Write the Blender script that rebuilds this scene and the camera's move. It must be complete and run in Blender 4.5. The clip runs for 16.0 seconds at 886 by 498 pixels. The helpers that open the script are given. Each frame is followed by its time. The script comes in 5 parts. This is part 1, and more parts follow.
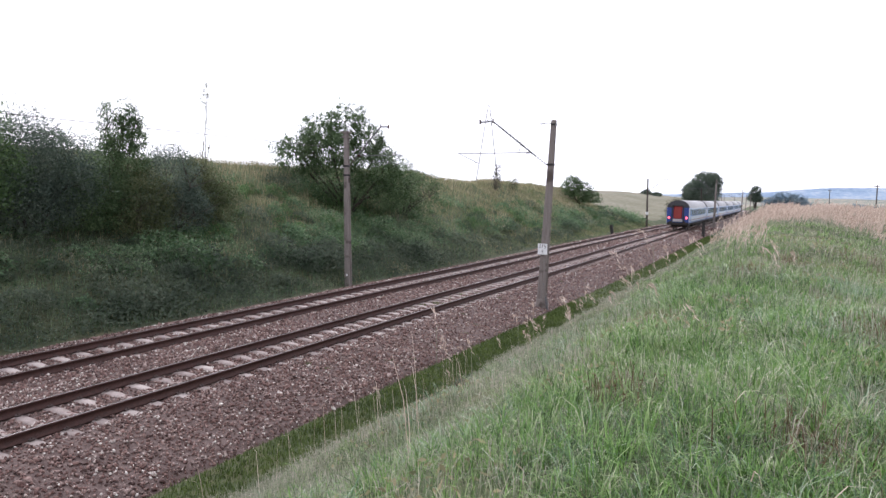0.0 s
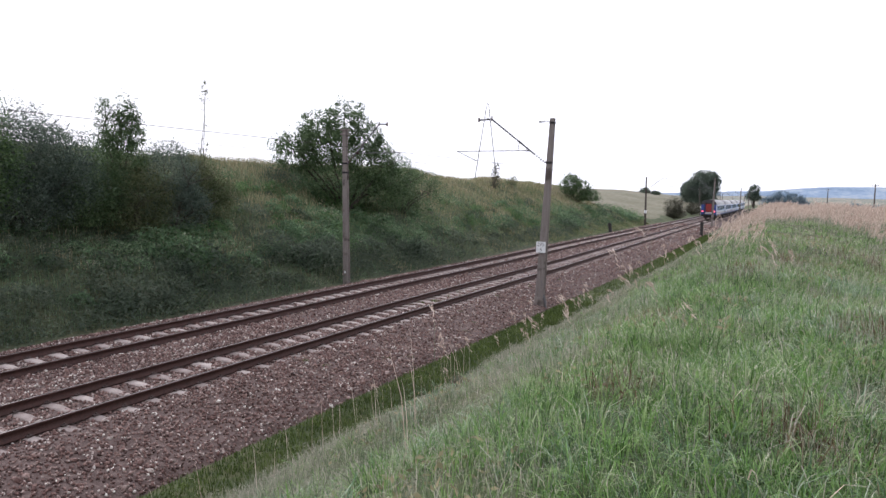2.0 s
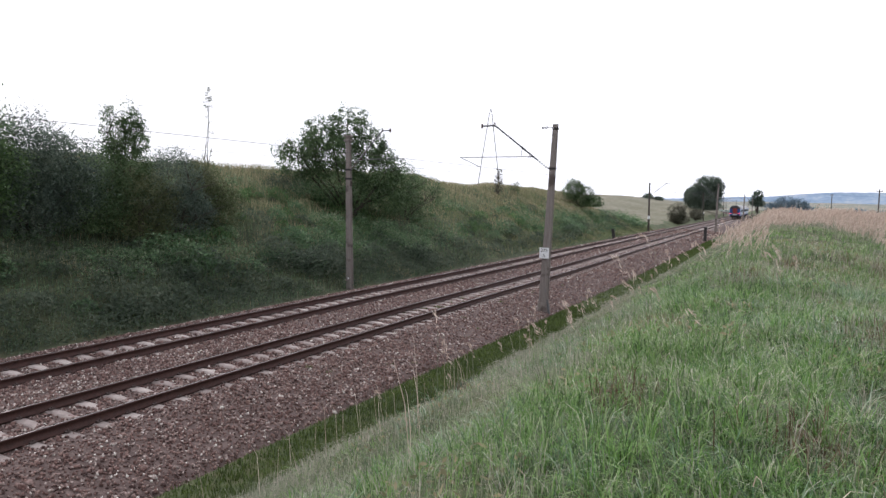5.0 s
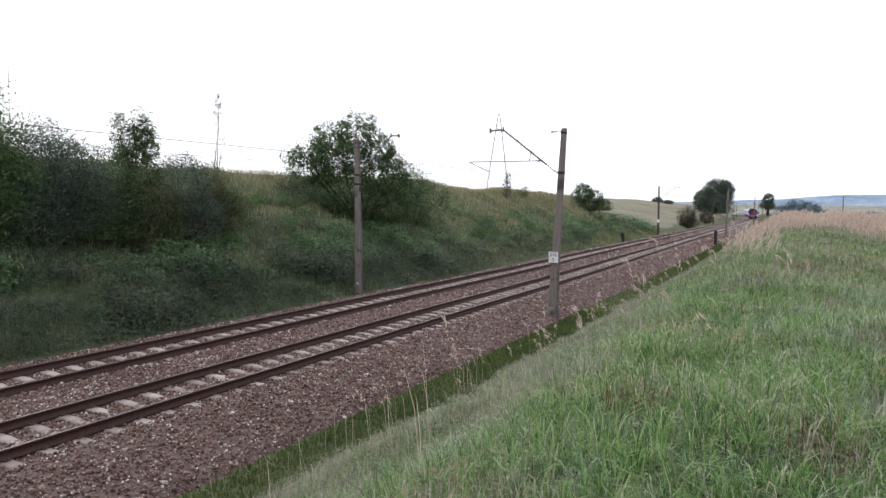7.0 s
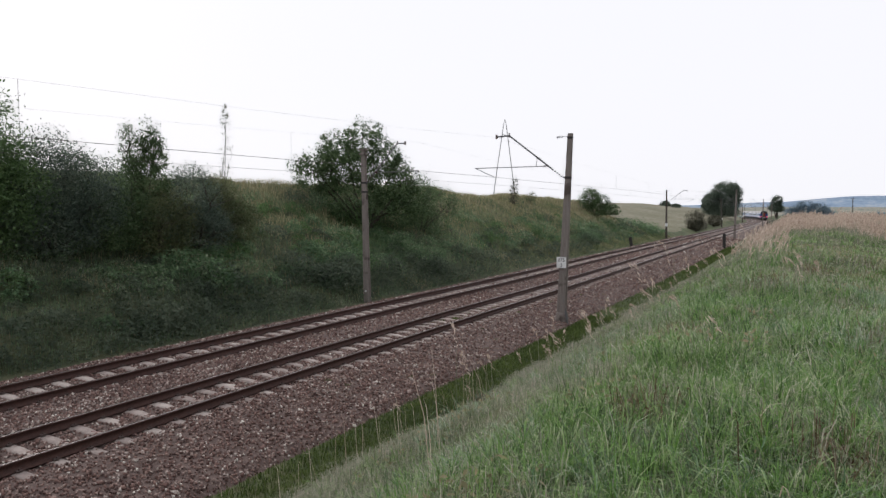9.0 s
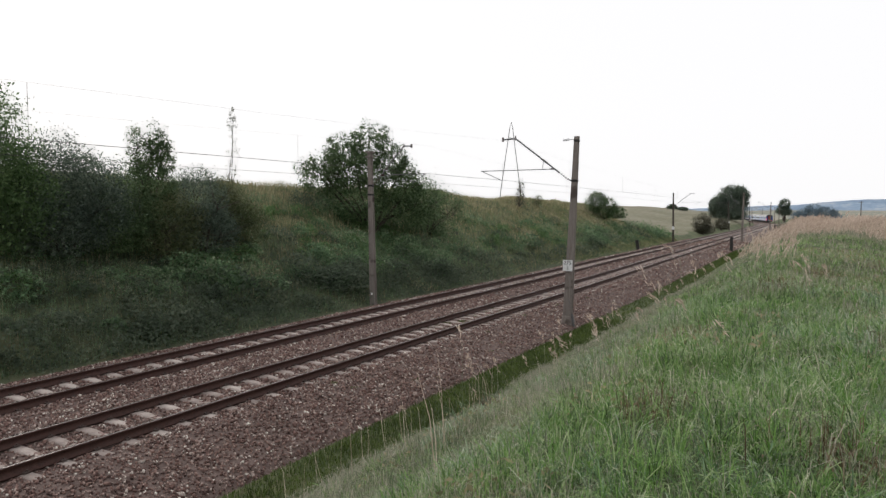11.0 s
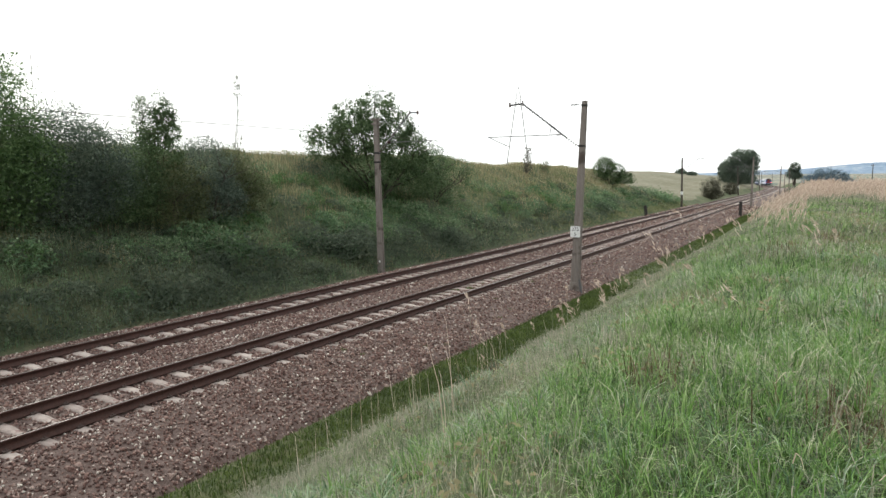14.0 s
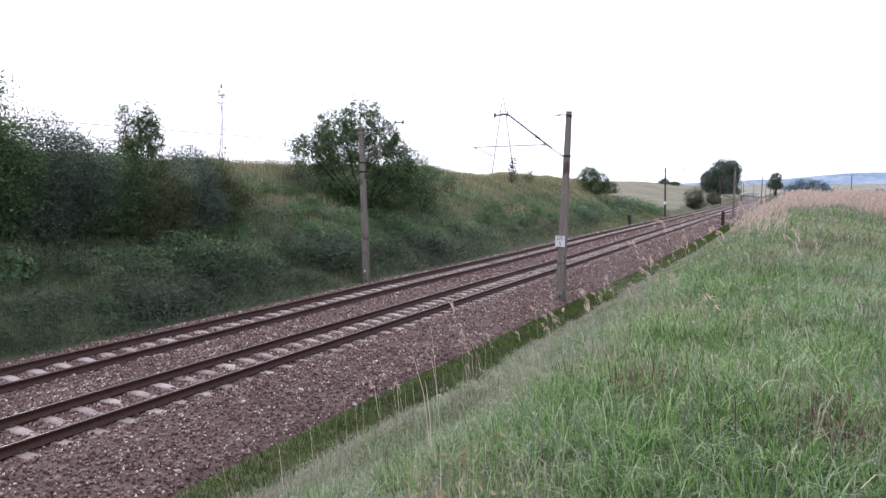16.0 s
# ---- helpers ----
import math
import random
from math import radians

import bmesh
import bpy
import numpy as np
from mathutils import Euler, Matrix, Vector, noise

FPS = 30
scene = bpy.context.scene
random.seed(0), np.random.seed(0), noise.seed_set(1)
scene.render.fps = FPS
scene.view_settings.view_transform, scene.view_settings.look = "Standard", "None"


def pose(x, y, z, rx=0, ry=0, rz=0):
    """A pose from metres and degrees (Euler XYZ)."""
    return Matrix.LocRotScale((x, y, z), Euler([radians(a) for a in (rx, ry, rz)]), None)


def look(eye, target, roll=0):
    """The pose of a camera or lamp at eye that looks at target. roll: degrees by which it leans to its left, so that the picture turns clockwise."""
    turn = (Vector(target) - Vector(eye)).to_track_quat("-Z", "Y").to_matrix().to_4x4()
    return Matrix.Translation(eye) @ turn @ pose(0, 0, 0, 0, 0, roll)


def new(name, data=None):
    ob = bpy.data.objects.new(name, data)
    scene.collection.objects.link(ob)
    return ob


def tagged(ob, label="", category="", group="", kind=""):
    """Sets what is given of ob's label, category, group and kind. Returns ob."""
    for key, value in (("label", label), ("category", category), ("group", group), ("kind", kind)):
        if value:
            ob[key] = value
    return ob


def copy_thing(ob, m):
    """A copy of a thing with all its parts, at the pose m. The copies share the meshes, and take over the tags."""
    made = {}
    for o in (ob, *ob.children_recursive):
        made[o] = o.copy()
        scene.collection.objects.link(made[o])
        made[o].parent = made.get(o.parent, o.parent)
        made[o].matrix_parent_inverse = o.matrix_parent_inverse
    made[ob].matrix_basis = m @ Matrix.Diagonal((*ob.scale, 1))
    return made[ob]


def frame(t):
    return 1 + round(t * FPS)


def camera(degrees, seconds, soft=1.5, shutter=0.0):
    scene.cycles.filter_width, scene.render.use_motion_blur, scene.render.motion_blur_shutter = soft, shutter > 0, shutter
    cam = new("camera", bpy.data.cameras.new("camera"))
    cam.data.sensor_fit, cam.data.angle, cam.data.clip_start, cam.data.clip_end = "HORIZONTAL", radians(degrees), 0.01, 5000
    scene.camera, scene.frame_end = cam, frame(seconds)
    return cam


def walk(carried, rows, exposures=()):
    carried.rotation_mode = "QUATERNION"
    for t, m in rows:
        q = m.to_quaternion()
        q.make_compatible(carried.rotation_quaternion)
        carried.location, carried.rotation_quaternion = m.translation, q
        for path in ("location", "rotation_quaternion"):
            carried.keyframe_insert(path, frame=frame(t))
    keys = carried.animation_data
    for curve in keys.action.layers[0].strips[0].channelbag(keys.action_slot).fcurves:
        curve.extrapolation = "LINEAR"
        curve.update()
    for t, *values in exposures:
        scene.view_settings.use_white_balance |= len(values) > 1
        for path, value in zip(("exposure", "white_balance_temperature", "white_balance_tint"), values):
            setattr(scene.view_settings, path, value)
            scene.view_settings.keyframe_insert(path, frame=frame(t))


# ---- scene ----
# World: the near track's centre line runs along +y from the origin, z = 0 at the rail tops.

# ---------------------------------------------------------------- camera
EYE = (12.775, 0.0, 4.376)
PATH = [
    (0.0, 27.658, -4.906, -0.900), (0.5, 28.063, -4.911, -0.935), (1.0, 28.391, -4.634, -0.863),
    (1.5, 28.213, -4.720, 0.986), (2.0, 27.539, -5.095, -1.113), (2.5, 27.361, -5.237, -1.040),
    (3.0, 27.418, -5.287, -1.018), (3.5, 27.443, -5.105, -1.108), (4.0, 27.526, -4.796, -1.193),
    (6.5, 28.265, -4.357, -0.680), (7.0, 28.537, -4.205, -0.684), (7.5, 28.676, -4.078, -0.099),
    (8.0, 28.817, -3.961, 0.244), (8.5, 28.950, -3.826, 0.372), (9.0, 29.129, -3.643, 0.084),
    (11.5, 29.858, -3.440, -0.131), (12.0, 30.466, -3.995, -0.507), (12.5, 30.961, -5.507, -0.236),
    (13.0, 31.061, -6.050, 0.171), (13.5, 30.874, -6.188, 0.302), (14.0, 30.235, -6.170, 0.528),
    (14.5, 29.766, -6.003, 0.135), (15.0, 29.429, -5.781, -0.001), (15.5, 29.260, -5.601, 0.004),
    (16.0, 28.996, -5.376, 0.431)]
EXPOSURES = [(0.0, 0.24, 6130, 19), (1.0, 0.18, 6130, 19), (2.0, -0.02, 6150, 18), (4.0, -0.12, 6190, 17), (6.5, -0.10, 6270, 14), (8.0, -0.18, 6350, 14),
             (9.0, -0.49, 6450, 13), (11.5, -0.43, 6700, 9), (12.5, -0.47, 6800, 5), (13.0, -0.36, 6850, 4), (13.5, 0.06, 6850, 4), (14.5, 0.12, 6380, 9), (15.0, 0.14, 6220, 12), (16.0, 0.17, 5980, 20)]
cam = camera(66.3, 16.0, soft=1.45)
walk(cam, [(t, pose(*EYE, 90 + pitch, roll, yaw)) for t, yaw, pitch, roll in PATH], EXPOSURES)

# ---------------------------------------------------------------- sky and sun
SUN_EL, SUN_AZ = 32.0, -75.0   # azimuth from +y towards +x
world = bpy.data.worlds.new("sky")
scene.world = world
world.use_nodes = True
nt = world.node_tree
bg = nt.nodes["Background"]
sky = nt.nodes.new("ShaderNodeTexSky")
sky.sky_type, sky.sun_disc = "NISHITA", False
sky.sun_elevation, sky.sun_rotation = radians(SUN_EL), radians(SUN_AZ)
sky.air_density, sky.dust_density = 1.0, 4.0
cloud = nt.nodes.new("ShaderNodeMix")
cloud.data_type = "RGBA"
cloud.inputs["Factor"].default_value = 0.93
cloud.inputs["B"].default_value = (14.0, 14.2, 14.6, 1)   # closed bright cloud
nt.links.new(sky.outputs["Color"], cloud.inputs["A"])
nt.links.new(cloud.outputs["Result"], bg.inputs["Color"])
bg.inputs["Strength"].default_value = 0.10
sun_data = bpy.data.lights.new("sun", "SUN")
sun_data.energy, sun_data.angle, sun_data.color = 2.2, radians(35), (1.0, 0.95, 0.88)
sun = new("sun", sun_data)
sa, se = radians(SUN_AZ), radians(SUN_EL)
sun.matrix_world = look((math.sin(sa) * math.cos(se) * 50, math.cos(sa) * math.cos(se) * 50, math.sin(se) * 50), (0, 0, 0))


# ---------------------------------------------------------------- materials
def mat(name, stops, scale=4.0, rough=0.85, metal=0.0, bump=0.0, bump_scale=40.0, island=0.0, obj=0.0, coords="Object",
        detail=6.0, spots=None, stretch=None, emit=None, sheen_leaf=False):
    """Noise-driven colour ramp at two scales, with per-piece variation and fine relief."""
    m = bpy.data.materials.new(name)
    m.use_nodes = True
    n, l = m.node_tree.nodes, m.node_tree.links
    b = n["Principled BSDF"]
    b.inputs["Roughness"].default_value, b.inputs["Metallic"].default_value = rough, metal
    tc = n.new("ShaderNodeTexCoord")
    src = tc.outputs[coords]
    if stretch:
        mp = n.new("ShaderNodeMapping")
        mp.inputs["Scale"].default_value = stretch
        l.new(src, mp.inputs["Vector"])
        src = mp.outputs["Vector"]
    n1, n2 = n.new("ShaderNodeTexNoise"), n.new("ShaderNodeTexNoise")
    for k, s in ((n1, scale), (n2, scale * 9.0)):
        k.inputs["Scale"].default_value, k.inputs["Detail"].default_value = s, detail
        l.new(src, k.inputs["Vector"])
    mixf = n.new("ShaderNodeMath")
    mixf.operation = "MULTIPLY_ADD"
    mixf.inputs[1].default_value = 0.55
    l.new(n1.outputs["Fac"], mixf.inputs[0])
    half = n.new("ShaderNodeMath")
    half.operation = "MULTIPLY"
    half.inputs[1].default_value = 0.45
    l.new(n2.outputs["Fac"], half.inputs[0])
    l.new(half.outputs[0], mixf.inputs[2])
    fac = mixf.outputs[0]
    for amount, node, sock in ((island, "ShaderNodeNewGeometry", "Random Per Island"), (obj, "ShaderNodeObjectInfo", "Random")):
        if amount:
            g = n.new(node)
            a = n.new("ShaderNodeMath")
            a.operation = "MULTIPLY_ADD"
            a.inputs[1].default_value = amount
            l.new(g.outputs[sock], a.inputs[0])
            sub = n.new("ShaderNodeMath")
            sub.operation = "SUBTRACT"
            sub.inputs[1].default_value = amount / 2
            l.new(fac, sub.inputs[0])
            l.new(sub.outputs[0], a.inputs[2])
            fac = a.outputs[0]
    ramp = n.new("ShaderNodeValToRGB")
    els = ramp.color_ramp.elements
    while len(els) < len(stops):
        els.new(0.5)
    for e, (pos, col) in zip(els, stops):
        e.position, e.color = pos, (*col, 1)
    l.new(fac, ramp.inputs["Fac"])
    colour = ramp.outputs["Color"]
    if spots:
        v = n.new("ShaderNodeTexNoise")
        v.inputs["Scale"].default_value, v.inputs["Detail"].default_value = spots[0], 3.0
        l.new(tc.outputs[coords], v.inputs["Vector"])
        r2 = n.new("ShaderNodeValToRGB")
        r2.color_ramp.elements[0].position, r2.color_ramp.elements[1].position = spots[1], spots[1] + 0.1
        l.new(v.outputs["Fac"], r2.inputs["Fac"])
        mx = n.new("ShaderNodeMix")
        mx.data_type = "RGBA"
        mx.inputs["B"].default_value = (*spots[2], 1)
        l.new(r2.outputs["Color"], mx.inputs["Factor"])
        l.new(colour, mx.inputs["A"])
        colour = mx.outputs["Result"]
    l.new(colour, b.inputs["Base Color"])
    if sheen_leaf:
        b.inputs["Specular IOR Level"].default_value = 0.4 if rough < 0.5 else 0.18
        tr = n.new("ShaderNodeBsdfTranslucent")
        l.new(colour, tr.inputs["Color"])
        mxs = n.new("ShaderNodeMixShader")
        mxs.inputs["Fac"].default_value = 0.38
        l.new(b.outputs[0], mxs.inputs[1])
        l.new(tr.outputs[0], mxs.inputs[2])
        l.new(mxs.outputs[0], n["Material Output"].inputs["Surface"])
    if bump:
        bn = n.new("ShaderNodeTexNoise")
        bn.inputs["Scale"].default_value, bn.inputs["Detail"].default_value = bump_scale, 5.0
        l.new(src, bn.inputs["Vector"])
        bb = n.new("ShaderNodeBump")
        bb.inputs["Strength"].default_value, bb.inputs["Distance"].default_value = bump, 0.03
        l.new(bn.outputs["Fac"], bb.inputs["Height"])
        l.new(bb.outputs["Normal"], b.inputs["Normal"])
    if emit:
        b.inputs["Emission Color"].default_value, b.inputs["Emission Strength"].default_value = (*emit[0], 1), emit[1]
    return m


M = {}
M["ballast"] = mat("ballast_bed", [(0.30, (0.043, 0.027, 0.023)), (0.50, (0.095, 0.063, 0.055)), (0.66, (0.166, 0.122, 0.108))], 9, 0.95, bump=1.0, bump_scale=24)
M["stone"] = mat("ballast_stone", [(0.12, (0.046, 0.023, 0.019)), (0.38, (0.125, 0.067, 0.056)), (0.62, (0.215, 0.134, 0.114)), (0.83, (0.310, 0.238, 0.211)), (0.94, (0.658, 0.628, 0.571))],
                 3, 0.9, island=0.8, bump=0.3, bump_scale=90)
M["rail"] = mat("rusty_rail", [(0.30, (0.026, 0.012, 0.009)), (0.60, (0.063, 0.026, 0.020))], 14, 0.75, 0.2, bump=0.3)
M["railtop"] = mat("worn_rail_head", [(0.3, (0.16, 0.135, 0.13)), (0.7, (0.28, 0.25, 0.245))], 8, 0.2, 0.4)
M["clip"] = mat("dark_fastening", [(0.3, (0.03, 0.02, 0.018)), (0.7, (0.07, 0.045, 0.038))], 20, 0.8)
M["sleeper"] = mat("sleeper_concrete", [(0.30, (0.236, 0.192, 0.175)), (0.65, (0.404, 0.349, 0.320))], 6, 0.9, obj=0.35, bump=0.4, spots=(5.0, 0.60, (0.22, 0.14, 0.125)))
M["mast"] = mat("mast_concrete", [(0.30, (0.118, 0.099, 0.090)), (0.70, (0.263, 0.230, 0.211))], 3, 0.9, bump=0.5, stretch=(4, 4, 0.4), spots=(1.6, 0.56, (0.075, 0.058, 0.050)))
M["mast_dark"] = mat("tarred_mast", [(0.3, (0.04, 0.032, 0.028)), (0.7, (0.10, 0.083, 0.072))], 3, 0.9, bump=0.4, stretch=(4, 4, 0.4))
M["steel"] = mat("galvanised_steel", [(0.3, (0.10, 0.10, 0.105)), (0.7, (0.20, 0.20, 0.21))], 10, 0.6, 0.5)
M["wire"] = mat("weathered_copper_wire", [(0.3, (0.05, 0.045, 0.04)), (0.7, (0.09, 0.08, 0.075))], 10, 0.6, 0.4)
M["insul"] = mat("brown_porcelain", [(0.3, (0.06, 0.035, 0.03)), (0.7, (0.10, 0.06, 0.05))], 10, 0.25)
M["sign"] = mat("white_enamel", [(0.3, (0.62, 0.63, 0.64)), (0.7, (0.8, 0.8, 0.8))], 9, 0.5, spots=(14, 0.66, (0.45, 0.42, 0.38)))
M["black"] = mat("black_paint", [(0.3, (0.012, 0.012, 0.013)), (0.7, (0.03, 0.03, 0.03))], 9, 0.6)
M["post"] = mat("tarred_post", [(0.3, (0.014, 0.013, 0.013)), (0.7, (0.04, 0.036, 0.034))], 9, 0.8, bump=0.4)
M["soil"] = mat("grass_soil", [(0.3, (0.03, 0.036, 0.016)), (0.5, (0.06, 0.08, 0.03)), (0.7, (0.14, 0.125, 0.07))], 0.35, 1.0, bump=0.8, bump_scale=8, coords="Object")
M["field"] = mat("stubble_field", [(0.34, (0.109, 0.110, 0.063)), (0.50, (0.157, 0.150, 0.098)), (0.66, (0.214, 0.195, 0.137))], 0.12, 1.0, bump=0.4, bump_scale=3, stretch=(1, 0.25, 1))
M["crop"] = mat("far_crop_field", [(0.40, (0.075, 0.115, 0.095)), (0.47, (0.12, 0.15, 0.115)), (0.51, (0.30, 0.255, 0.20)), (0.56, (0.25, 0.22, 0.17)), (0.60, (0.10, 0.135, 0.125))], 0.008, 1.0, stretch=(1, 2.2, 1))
M["slope"] = mat("cutting_soil", [(0.3, (0.03, 0.035, 0.02)), (0.5, (0.055, 0.068, 0.032)), (0.7, (0.10, 0.095, 0.05))], 0.6, 1.0, bump=0.8, bump_scale=8)
# Woods and fields of the ridges, with the blue of distance haze mixed in.
M["hill"] = mat("haze_tinted_hills", [(0.38, (0.12, 0.185, 0.27)), (0.5, (0.19, 0.265, 0.36)), (0.62, (0.31, 0.35, 0.39))], 0.006, 1.0, stretch=(1, 1, 6))
M["lush"] = mat("green_grass", [(0.08, (0.031, 0.061, 0.018)), (0.30, (0.077, 0.163, 0.036)), (0.52, (0.132, 0.277, 0.054)), (0.70, (0.202, 0.356, 0.093)), (0.84, (0.345, 0.445, 0.208)), (0.95, (0.608, 0.573, 0.458))],
                0.6, 0.38, island=0.85, sheen_leaf=True)
M["dry"] = mat("dry_grass", [(0.12, (0.127, 0.156, 0.094)), (0.45, (0.265, 0.281, 0.198)), (0.80, (0.488, 0.437, 0.374))], 0.5, 0.7, island=0.8, sheen_leaf=True)
M["plume"] = mat("seed_plume", [(0.2, (0.40, 0.30, 0.245)), (0.5, (0.58, 0.46, 0.385)), (0.8, (0.74, 0.63, 0.54))], 0.8, 0.9, island=0.6, sheen_leaf=True)
M["moss"] = mat("ditch_grass", [(0.25, (0.038, 0.059, 0.018)), (0.50, (0.071, 0.107, 0.028)), (0.75, (0.129, 0.172, 0.050))], 0.8, 0.8, island=0.4, sheen_leaf=True)
M["nettle"] = mat("nettle_leaf", [(0.34, (0.062, 0.111, 0.047)), (0.50, (0.104, 0.190, 0.070)), (0.66, (0.176, 0.282, 0.117))], 0.6, 0.6, island=0.18, sheen_leaf=True)
M["herb"] = mat("slope_herbs", [(0.30, (0.042, 0.070, 0.046)), (0.43, (0.091, 0.157, 0.084)), (0.53, (0.150, 0.247, 0.123)), (0.61, (0.241, 0.319, 0.189)), (0.70, (0.386, 0.350, 0.275))], 0.5, 0.6, island=0.16, sheen_leaf=True)
M["verge"] = mat("verge_grass", [(0.18, (0.095, 0.140, 0.058)), (0.42, (0.174, 0.224, 0.095)), (0.62, (0.280, 0.302, 0.157)), (0.82, (0.448, 0.386, 0.258))], 0.2, 0.7, island=0.5, sheen_leaf=True)
# Dark bramble green, deepened further for the shade low on the slope.
M["bramble"] = mat("bramble_leaf_shade", [(0.32, (0.047, 0.063, 0.046)), (0.50, (0.088, 0.118, 0.080)), (0.68, (0.180, 0.203, 0.142))], 0.5, 0.7, island=0.16, sheen_leaf=True)
M["straw"] = mat("slope_dry_stems", [(0.20, (0.152, 0.152, 0.083)), (0.50, (0.303, 0.275, 0.165)), (0.80, (0.495, 0.413, 0.275))], 0.4, 0.85, island=0.5, sheen_leaf=True)
M["leaf"] = mat("shrub_leaf", [(0.30, (0.041, 0.067, 0.034)), (0.50, (0.086, 0.138, 0.064)), (0.70, (0.196, 0.275, 0.130))], 0.9, 0.55, island=0.22, sheen_leaf=True)
M["leaf_fresh"] = mat("maple_leaf", [(0.30, (0.048, 0.084, 0.036)), (0.50, (0.100, 0.170, 0.068)), (0.70, (0.21, 0.30, 0.13))], 0.9, 0.55, island=0.22, sheen_leaf=True)
M["leaf_dusk"] = mat("dusky_leaf", [(0.30, (0.036, 0.038, 0.028)), (0.50, (0.078, 0.080, 0.056)), (0.70, (0.15, 0.145, 0.10))], 0.9, 0.6, island=0.3, sheen_leaf=True)
M["leaf_grey"] = mat("willow_leaf", [(0.30, (0.047, 0.072, 0.056)), (0.50, (0.106, 0.143, 0.111)), (0.70, (0.222, 0.272, 0.202))], 0.9, 0.55, island=0.22, sheen_leaf=True)
M["leaf_red"] = mat("autumn_leaf", [(0.30, (0.054, 0.076, 0.036)), (0.50, (0.101, 0.124, 0.060)), (0.70, (0.192, 0.194, 0.101))], 0.9, 0.6, island=0.22, sheen_leaf=True)
# Trees by the curve: leaf colour lifted towards blue-grey to carry some haze.
M["leaf_far"] = mat("far_foliage_hazed", [(0.30, (0.072, 0.099, 0.082)), (0.50, (0.124, 0.165, 0.128)), (0.70, (0.195, 0.238, 0.177))], 0.2, 0.8, island=0.25, sheen_leaf=True)
# Valley copses: leaf green paled and blued, haze put into the colour.
M["leaf_haze"] = mat("hazed_foliage", [(0.32, (0.120, 0.178, 0.219)), (0.50, (0.180, 0.248, 0.298)), (0.68, (0.255, 0.326, 0.367))], 0.05, 0.9, island=0.25, sheen_leaf=True)
M["brown"] = mat("withered_stems", [(0.20, (0.085, 0.054, 0.034)), (0.50, (0.160, 0.108, 0.068)), (0.80, (0.280, 0.228, 0.163))], 0.9, 0.9, island=0.7, sheen_leaf=True)
M["sedge"] = mat("bluish_sedge", [(0.15, (0.06, 0.125, 0.06)), (0.45, (0.14, 0.26, 0.13)), (0.7, (0.30, 0.41, 0.26)), (0.9, (0.60, 0.63, 0.52))], 0.7, 0.35, island=0.8, sheen_leaf=True)
M["bark"] = mat("bark", [(0.3, (0.03, 0.025, 0.02)), (0.7, (0.09, 0.075, 0.06))], 6, 0.95, bump=0.6)
M["coach_white"] = mat("coach_white_paint", [(0.3, (0.44, 0.48, 0.54)), (0.7, (0.56, 0.60, 0.66))], 1.2, 0.35)
M["coach_blue"] = mat("coach_blue_paint", [(0.3, (0.012, 0.035, 0.17)), (0.7, (0.02, 0.055, 0.24))], 1.2, 0.35)
M["coach_band"] = mat("coach_light_blue_paint", [(0.3, (0.10, 0.22, 0.48)), (0.7, (0.14, 0.28, 0.55))], 1.2, 0.35)
M["coach_roof"] = mat("coach_roof_grey", [(0.3, (0.30, 0.30, 0.31)), (0.7, (0.46, 0.46, 0.46))], 1.0, 0.6)
M["coach_end"] = mat("coach_end_roof_dark", [(0.3, (0.02, 0.02, 0.024)), (0.7, (0.05, 0.05, 0.055))], 1.0, 0.7)
M["coach_red"] = mat("coach_red_door", [(0.3, (0.17, 0.014, 0.012)), (0.7, (0.25, 0.024, 0.018))], 2.0, 0.45)
M["under"] = mat("bogie_grime", [(0.3, (0.015, 0.014, 0.014)), (0.7, (0.045, 0.04, 0.036))], 3, 0.85)
M["glass"] = mat("tinted_window", [(0.3, (0.02, 0.03, 0.05)), (0.7, (0.035, 0.05, 0.075))], 1, 0.08)
M["tail"] = mat("tail_lamp", [(0.3, (0.6, 0.03, 0.03)), (0.7, (0.7, 0.04, 0.04))], 1, 0.3, emit=((1.0, 0.10, 0.12), 4.0))


# ---------------------------------------------------------------- helpers
def mesh_of(name, verts, faces, material, smooth=False):
    """A mesh from numpy vertices and a face array (n x 3 or n x 4)."""
    verts, faces = np.asarray(verts, np.float32), np.asarray(faces, np.int32)
    me = bpy.data.meshes.new(name)
    k = faces.shape[1]
    me.vertices.add(len(verts))
    me.vertices.foreach_set("co", verts.ravel())
    me.loops.add(faces.size)
    me.loops.foreach_set("vertex_index", faces.ravel())
    me.polygons.add(len(faces))
    me.polygons.foreach_set("loop_start", np.arange(0, faces.size, k, dtype=np.int32))
    me.update(calc_edges=True)
    if smooth:
        me.polygons.foreach_set("use_smooth", np.ones(len(faces), bool))
    me.materials.append(material)
    return me


def part(name, bm, material, parent=None, label=""):
    """Links a bmesh as one mesh object under a thing or a part."""
    me = bpy.data.meshes.new(name)
    bm.to_mesh(me)
    bm.free()
    me.materials.append(material)
    ob = new(name, me)
    ob.parent = parent
    return tagged(ob, label)


